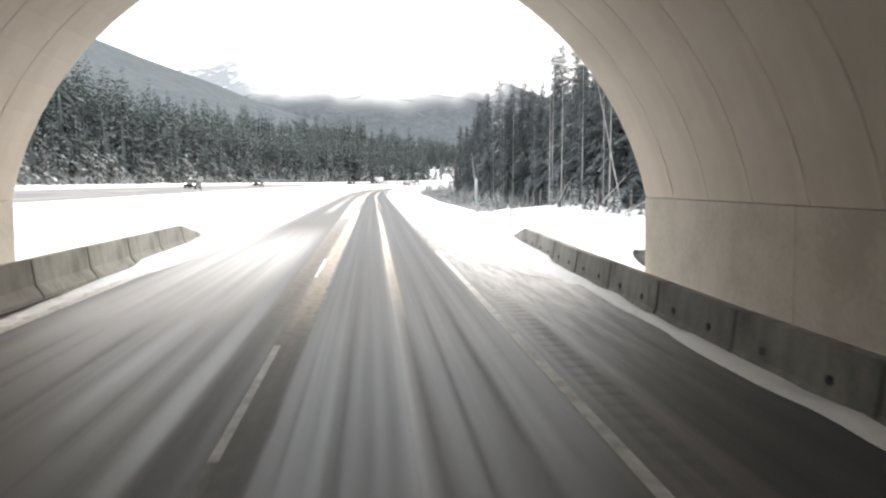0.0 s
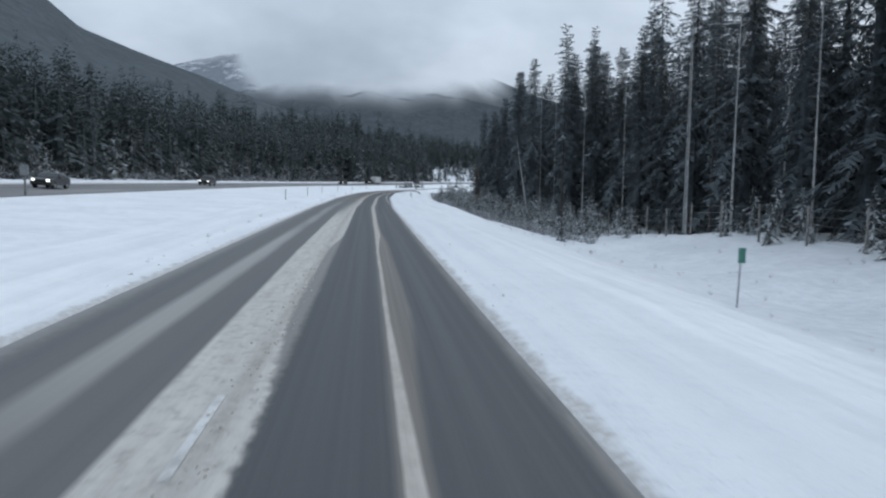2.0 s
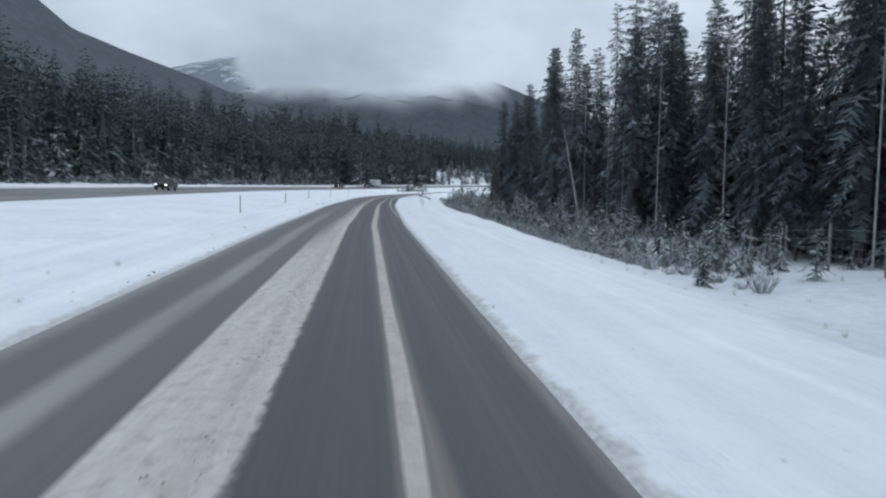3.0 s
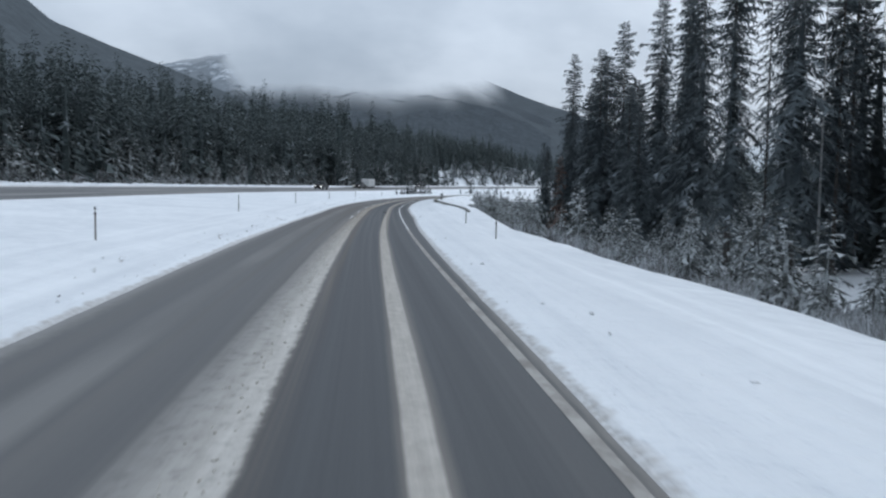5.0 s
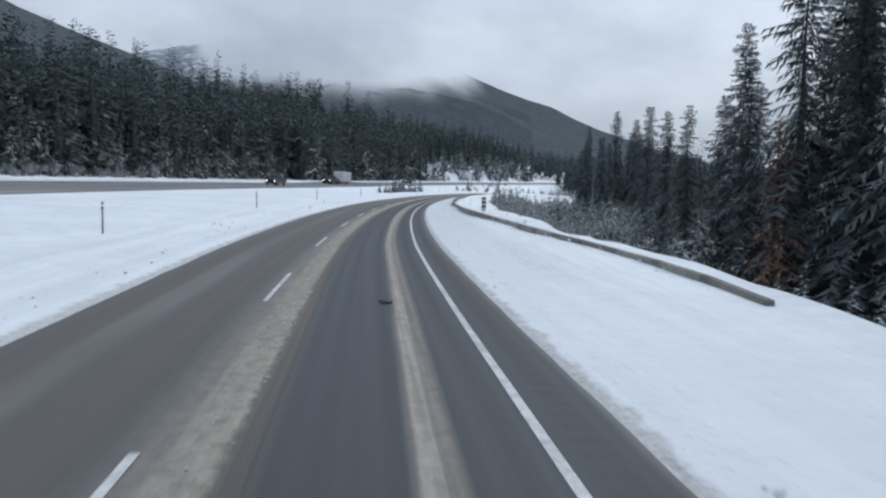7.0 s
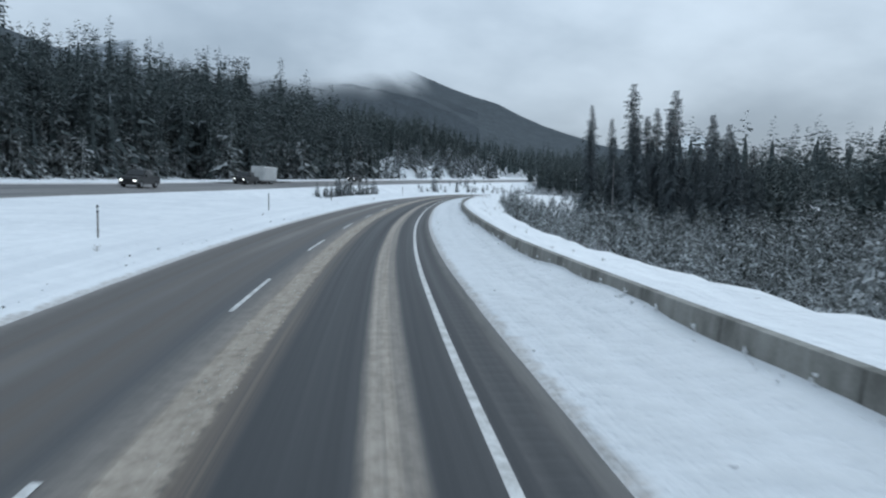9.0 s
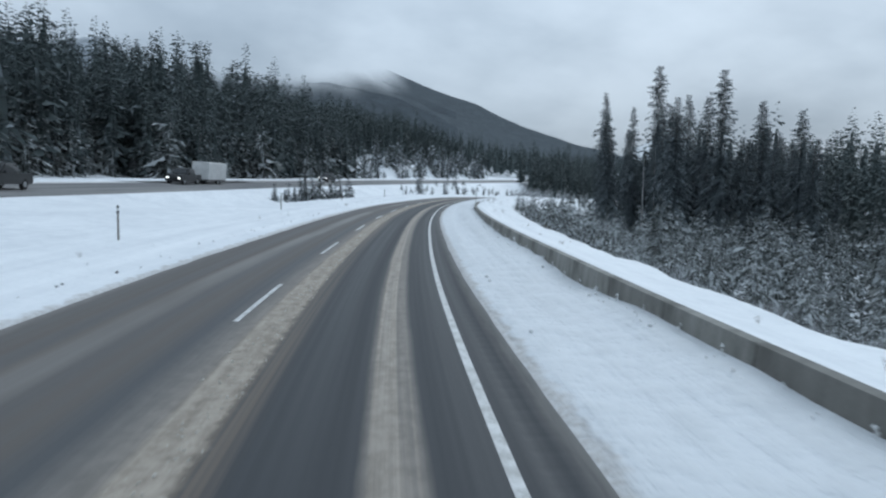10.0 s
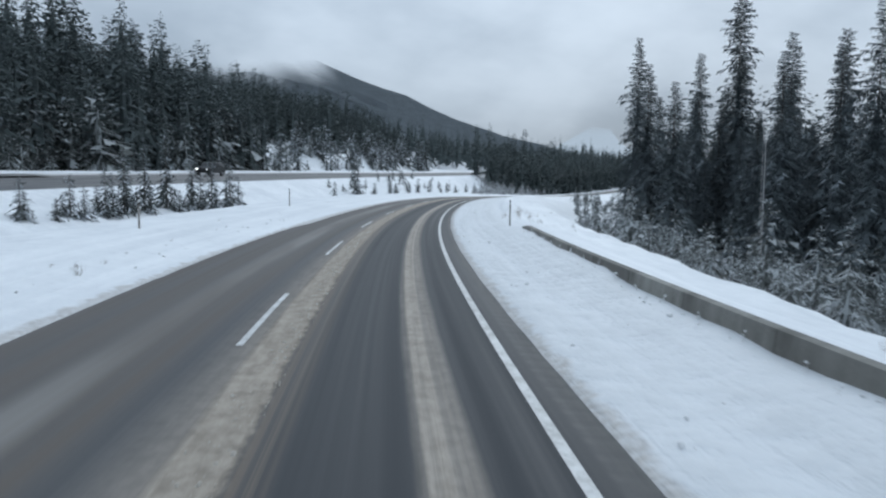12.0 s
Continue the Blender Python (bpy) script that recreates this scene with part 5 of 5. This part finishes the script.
bush = [twigs(110, h, w, R7) for h, w in ((1.3, 0.9), (0.9, 0.7), (1.8, 1.0))]
tuft = [twigs(16, h, w, R7) for h, w in ((0.45, 0.2), (0.3, 0.2), (0.6, 0.25))]
tiled("frosted_shrubs", "grey frosted leafless shrubs at the foot of the bank", "shrubs", bush,
      scatter(rng, 420, 92, 214, 8.6, 15, 0.8, lambda s, l: l > 15.5 - (s - 92) * 0.12), rng, M_twig, 0.5, 0.9, 0.05)
tiled("shrubs_behind_barrier", "grey frosted shrubs behind the concrete barrier", "shrubs", bush, scatter(rng, 120, 200, 350, 8.6, 11.5, 0.9), rng, M_twig, 0.35, 0.75, 0.05)
tiled("shrubs_hill_foot", "grey frosted shrubs below the hillside forest", "shrubs", bush, scatter(rng, 240, 0, 300, -51.5, -48, 1.0), rng, M_twig, 0.7, 1.5, 0.05)
tiled("grass_tufts", "dry grass tufts poking through the snow", "grass", tuft,
      scatter(rng, 170, 25, 130, 9, 22, 0.5) + scatter(rng, 60, 200, 345, 4.4, 8, 0.5) + scatter(rng, 30, 20, 330, -9.0, -7.8, 0.5) + scatter(rng, 25, 334, 342, 3.2, 5.5, 0.3), rng, M_grass, 0.3, 0.7, 0.03)

# snow-covered boulders beside the portal
for i, (x, y, z, r) in enumerate([(9.2, 9.6, 0.0, 0.75), (10.3, 10.8, 0.0, 0.9), (9.0, 11.4, -0.2, 0.5), (11.6, 9.9, 0.1, 0.8), (-11.5, 12.0, 0.2, 0.7), (-12.6, 10.4, 0.3, 0.9)]):
    bm = bmesh.new()
    bmesh.ops.create_icosphere(bm, subdivisions=3, radius=r)
    rr = np.random.RandomState(500 + i)
    o = Vector(rr.rand(3) * 40)
    for q in bm.verts:
        q.co *= 1 + 0.35 * noise.noise(q.co * 1.3 / r + o)
        q.co.z *= 0.8
    boulder = part("boulder", bm, M_rock)
    boulder.matrix_basis = pose(x, y, z + 0.2 * r)
    tagged(boulder, "dark boulder capped with fresh snow", "rock", "boulders beside the portal")
    bm = bmesh.new()
    bmesh.ops.create_icosphere(bm, subdivisions=3, radius=r * 1.03)
    for q in bm.verts:
        q.co *= 1 + 0.35 * noise.noise(q.co / 1.03 * 1.3 / r + o)
        q.co.z = q.co.z * 0.8 + 0.05
    bmesh.ops.delete(bm, geom=[q for q in bm.verts if q.co.z < 0.15 * r + 0.12 * r * noise.noise(q.co * 3 + o)], context="VERTS")
    part("snow_cap", bm, M_clod, boulder, "soft cap of snow", True)


# ---- vehicles on the opposite carriageway ----
def wheel(root, x, y, r, w=0.24):
    tyre = part("tyre", rod(bmesh.new(), (x - w / 2, y, r), (x + w / 2, y, r), r, r, 18), M_rubber, root)
    for sg in (-1, 1):
        part("rim", rod(bmesh.new(), (x + sg * w * 0.40, y, r), (x + sg * w * 0.53, y, r), r * 0.62, r * 0.55, 14), M_steel, tyre, "metal rim")


def hull(bm, outline, width, tuck):
    """Side outline (y, z) across the width; points above the waist lean in."""
    waist = sorted(z for _, z in outline)[len(outline) // 2]
    top = max(z for _, z in outline)
    sides = []
    for sg in (-1, 1):
        sides.append([bm.verts.new((sg * (width / 2 - tuck * max(0, (z - waist) / max(0.01, top - waist))), y, z)) for y, z in outline])
    bm.faces.new(sides[0])
    bm.faces.new(sides[1][::-1])
    for i in range(len(outline)):
        j = (i + 1) % len(outline)
        bm.faces.new((sides[0][i], sides[1][i], sides[1][j], sides[0][j]))
    bmesh.ops.bevel(bm, geom=list(bm.edges), offset=0.05, segments=2, affect="EDGES")
    return bm


def vehicle(name, label, s, l, body, cabin, width, wheels, wr, paint, rear=None):
    """Front looks to -y of its own axes, towards the oncoming camera."""
    x, y = plan(s, l)
    root = base(name, pose(x, y, float(opp_z(s) + bank(l)) - 0.03, 0, 3.8, math.degrees(bearing(s))), label, "vehicle", "oncoming vehicles")
    part("body", hull(bmesh.new(), body, width, 0.05), paint, root)
    part("cabin", hull(bmesh.new(), cabin, width - 0.12, 0.18), paint, root)
    y0, y1 = min(a for a, z in cabin), max(a for a, z in cabin)
    z0, z1 = min(z for _, z in cabin), max(z for _, z in cabin)
    yt = [a for a, z in cabin if z > z1 - 0.05]
    bm = bmesh.new()
    wt, wb = width / 2 - 0.32, width / 2 - 0.16
    dy = (min(yt) - y0)
    bm.faces.new([bm.verts.new(c) for c in ((-wb, y0 + dy * 0.18 - 0.03, z0 + (z1 - z0) * 0.2), (wb, y0 + dy * 0.18 - 0.03, z0 + (z1 - z0) * 0.2), (wt, y0 + dy * 0.86 - 0.03, z0 + (z1 - z0) * 0.88), (-wt, y0 + dy * 0.86 - 0.03, z0 + (z1 - z0) * 0.88))])
    part("windscreen", bm, M_glass, root, "dark windscreen glass")
    for sg in (-1, 1):
        bm = box(bmesh.new(), sg * (width / 2 - 0.20) - 0.05, sg * (width / 2 - 0.20) + 0.05, min(yt) + 0.05, max(yt) - 0.1, z0 + (z1 - z0) * 0.3, z1 - 0.12)
        part("side_window", bm, M_glass, root, "dark side glass")
        f0 = min(a for a, z in body)
        part("headlight", box(bmesh.new(), sg * (width / 2 - 0.28) - 0.15, sg * (width / 2 - 0.28) + 0.15, f0 - 0.02, f0 + 0.1, 0.66, 0.82, 0.02), M_lamp, root, "lit headlight")
        part("mirror", box(bmesh.new(), sg * (width / 2 + 0.1) - 0.1, sg * (width / 2 + 0.1) + 0.1, y0 + 0.35, y0 + 0.45, z0 + 0.05, z0 + 0.25, 0.02), paint, root)
    f0 = min(a for a, z in body)
    part("grille", box(bmesh.new(), -0.5, 0.5, f0 - 0.015, f0 + 0.05, 0.52, 0.78, 0.01), M_black, root, "black grille")
    part("bumper", box(bmesh.new(), -width / 2 + 0.05, width / 2 - 0.05, f0 - 0.06, f0 + 0.1, 0.33, 0.5, 0.03), M_black, root, "dark bumper")
    for wy in wheels:
        for sg in (-1, 1):
            wheel(root, sg * (width / 2 - 0.12), wy, wr)
    return root


SUV_B = [(-2.3, 0.35), (-2.35, 0.7), (-2.2, 0.95), (-0.9, 1.05), (2.25, 1.08), (2.3, 0.6), (2.2, 0.35)]
SUV_C = [(-1.0, 1.0), (-0.25, 1.62), (1.7, 1.68), (2.2, 1.05)]
CAR_B = [(-2.25, 0.3), (-2.3, 0.6), (-2.1, 0.82), (-0.9, 0.92), (2.2, 0.95), (2.25, 0.6), (2.15, 0.3)]
CAR_C = [(-1.1, 0.88), (-0.2, 1.4), (1.0, 1.42), (1.95, 0.92)]
PICK_B = [(-2.8, 0.42), (-2.85, 0.9), (-2.7, 1.15), (-1.3, 1.22), (2.85, 1.2), (2.9, 0.7), (2.8, 0.42)]
PICK_C = [(-1.4, 1.15), (-0.7, 1.86), (1.0, 1.9), (1.25, 1.18)]
LANE = -31.5
vehicle("car", "dark grey oncoming car with headlights on", 112, LANE + 1, CAR_B, CAR_C, 1.8, (-1.4, 1.35), 0.33, M_carpaint_grey)
vehicle("car", "black oncoming sport utility car with headlights on", 173, LANE + 1, SUV_B, SUV_C, 1.9, (-1.45, 1.4), 0.36, M_carpaint_dark)
vehicle("pickup_truck", "dark pickup truck on the opposite carriageway", 302, LANE + 1, PICK_B, PICK_C, 1.98, (-1.85, 1.75), 0.40, M_carpaint_dark)
vehicle("pickup_truck", "black pickup truck towing a white trailer", 338, LANE - 1, PICK_B, PICK_C, 1.98, (-1.85, 1.75), 0.40, M_carpaint_dark)
vehicle("car", "dark oncoming car on the far carriageway", 388, LANE - 1, SUV_B, SUV_C, 1.9, (-1.45, 1.4), 0.36, M_carpaint_dark)
s = 344.6
x, y = plan(s, LANE - 1)
trailer = base("cargo_trailer", pose(x, y, float(opp_z(s) + bank(LANE - 1)) - 0.03, 0, 3.8, math.degrees(bearing(s))), "white boxy enclosed cargo trailer behind the pickup", "trailer")
part("body", box(bmesh.new(), -1.15, 1.15, -2.6, 2.9, 0.55, 2.75, 0.06), M_trailer, trailer)
part("drawbar", rod(bmesh.new(), (0, -2.6, 0.6), (0, -3.7, 0.55), 0.06, 0.05), M_black, trailer)
part("sill", box(bmesh.new(), -1.12, 1.12, -2.55, 2.85, 0.42, 0.55, 0.02), M_black, trailer, "dark lower frame")
for wy in (0.3, 1.15):
    for sg in (-1, 1):
        wheel(trailer, sg * 1.02, wy, 0.34)

scrap = base("road_debris", pose(*plan(186.0, -1.3), 0.0, 0, 0, 20), "small dark scrap of ice and dirt lying on the asphalt", "debris")
bm = bmesh.new()
bmesh.ops.create_icosphere(bm, subdivisions=2, radius=0.1)
for q in bm.verts:
    q.co = Vector((q.co.x * 1.5, q.co.y * 0.9, 0.03 + q.co.z * 0.45)) * (1 + 0.2 * math.sin(q.co.x * 60 + q.co.y * 41))
part("lump", bm, M_rock, scrap)

# ---- mountains in cloud ----


def mountain(name, label, r0, r1, knots, mat, seed, rough):
    """A slope rising from r0 to its crest at r1; crest heights by bearing (degrees right of north)."""
    th = np.radians(np.linspace(knots[0][0], knots[-1][0], 150))
    f = np.linspace(0, 1, 34)
    T, F = np.meshgrid(th, f, indexing="ij")
    crest = np.interp(np.degrees(T), [a for a, _ in knots], [b for _, b in knots]) * r1
    R = r0 + (r1 - r0) * F
    x, y = 8 + R * np.sin(T), 150 + R * np.cos(T)
    q = sum(wrap_noise(x, y, 2.0 ** i / 420.0, seed + i) / 1.8 ** i for i in range(5))
    z = crest * F ** 0.85 + rough * q * np.sin(np.pi * np.clip(F, 0, 0.96)) + rough * 0.25 * q * F
    ob = mesh_object(name, np.stack([x, y, z - 8], -1).reshape(-1, 3), grid_faces(150, 34), mat, smooth_shade=True)
    return tagged(ob, label, "mountain", kind="structure")


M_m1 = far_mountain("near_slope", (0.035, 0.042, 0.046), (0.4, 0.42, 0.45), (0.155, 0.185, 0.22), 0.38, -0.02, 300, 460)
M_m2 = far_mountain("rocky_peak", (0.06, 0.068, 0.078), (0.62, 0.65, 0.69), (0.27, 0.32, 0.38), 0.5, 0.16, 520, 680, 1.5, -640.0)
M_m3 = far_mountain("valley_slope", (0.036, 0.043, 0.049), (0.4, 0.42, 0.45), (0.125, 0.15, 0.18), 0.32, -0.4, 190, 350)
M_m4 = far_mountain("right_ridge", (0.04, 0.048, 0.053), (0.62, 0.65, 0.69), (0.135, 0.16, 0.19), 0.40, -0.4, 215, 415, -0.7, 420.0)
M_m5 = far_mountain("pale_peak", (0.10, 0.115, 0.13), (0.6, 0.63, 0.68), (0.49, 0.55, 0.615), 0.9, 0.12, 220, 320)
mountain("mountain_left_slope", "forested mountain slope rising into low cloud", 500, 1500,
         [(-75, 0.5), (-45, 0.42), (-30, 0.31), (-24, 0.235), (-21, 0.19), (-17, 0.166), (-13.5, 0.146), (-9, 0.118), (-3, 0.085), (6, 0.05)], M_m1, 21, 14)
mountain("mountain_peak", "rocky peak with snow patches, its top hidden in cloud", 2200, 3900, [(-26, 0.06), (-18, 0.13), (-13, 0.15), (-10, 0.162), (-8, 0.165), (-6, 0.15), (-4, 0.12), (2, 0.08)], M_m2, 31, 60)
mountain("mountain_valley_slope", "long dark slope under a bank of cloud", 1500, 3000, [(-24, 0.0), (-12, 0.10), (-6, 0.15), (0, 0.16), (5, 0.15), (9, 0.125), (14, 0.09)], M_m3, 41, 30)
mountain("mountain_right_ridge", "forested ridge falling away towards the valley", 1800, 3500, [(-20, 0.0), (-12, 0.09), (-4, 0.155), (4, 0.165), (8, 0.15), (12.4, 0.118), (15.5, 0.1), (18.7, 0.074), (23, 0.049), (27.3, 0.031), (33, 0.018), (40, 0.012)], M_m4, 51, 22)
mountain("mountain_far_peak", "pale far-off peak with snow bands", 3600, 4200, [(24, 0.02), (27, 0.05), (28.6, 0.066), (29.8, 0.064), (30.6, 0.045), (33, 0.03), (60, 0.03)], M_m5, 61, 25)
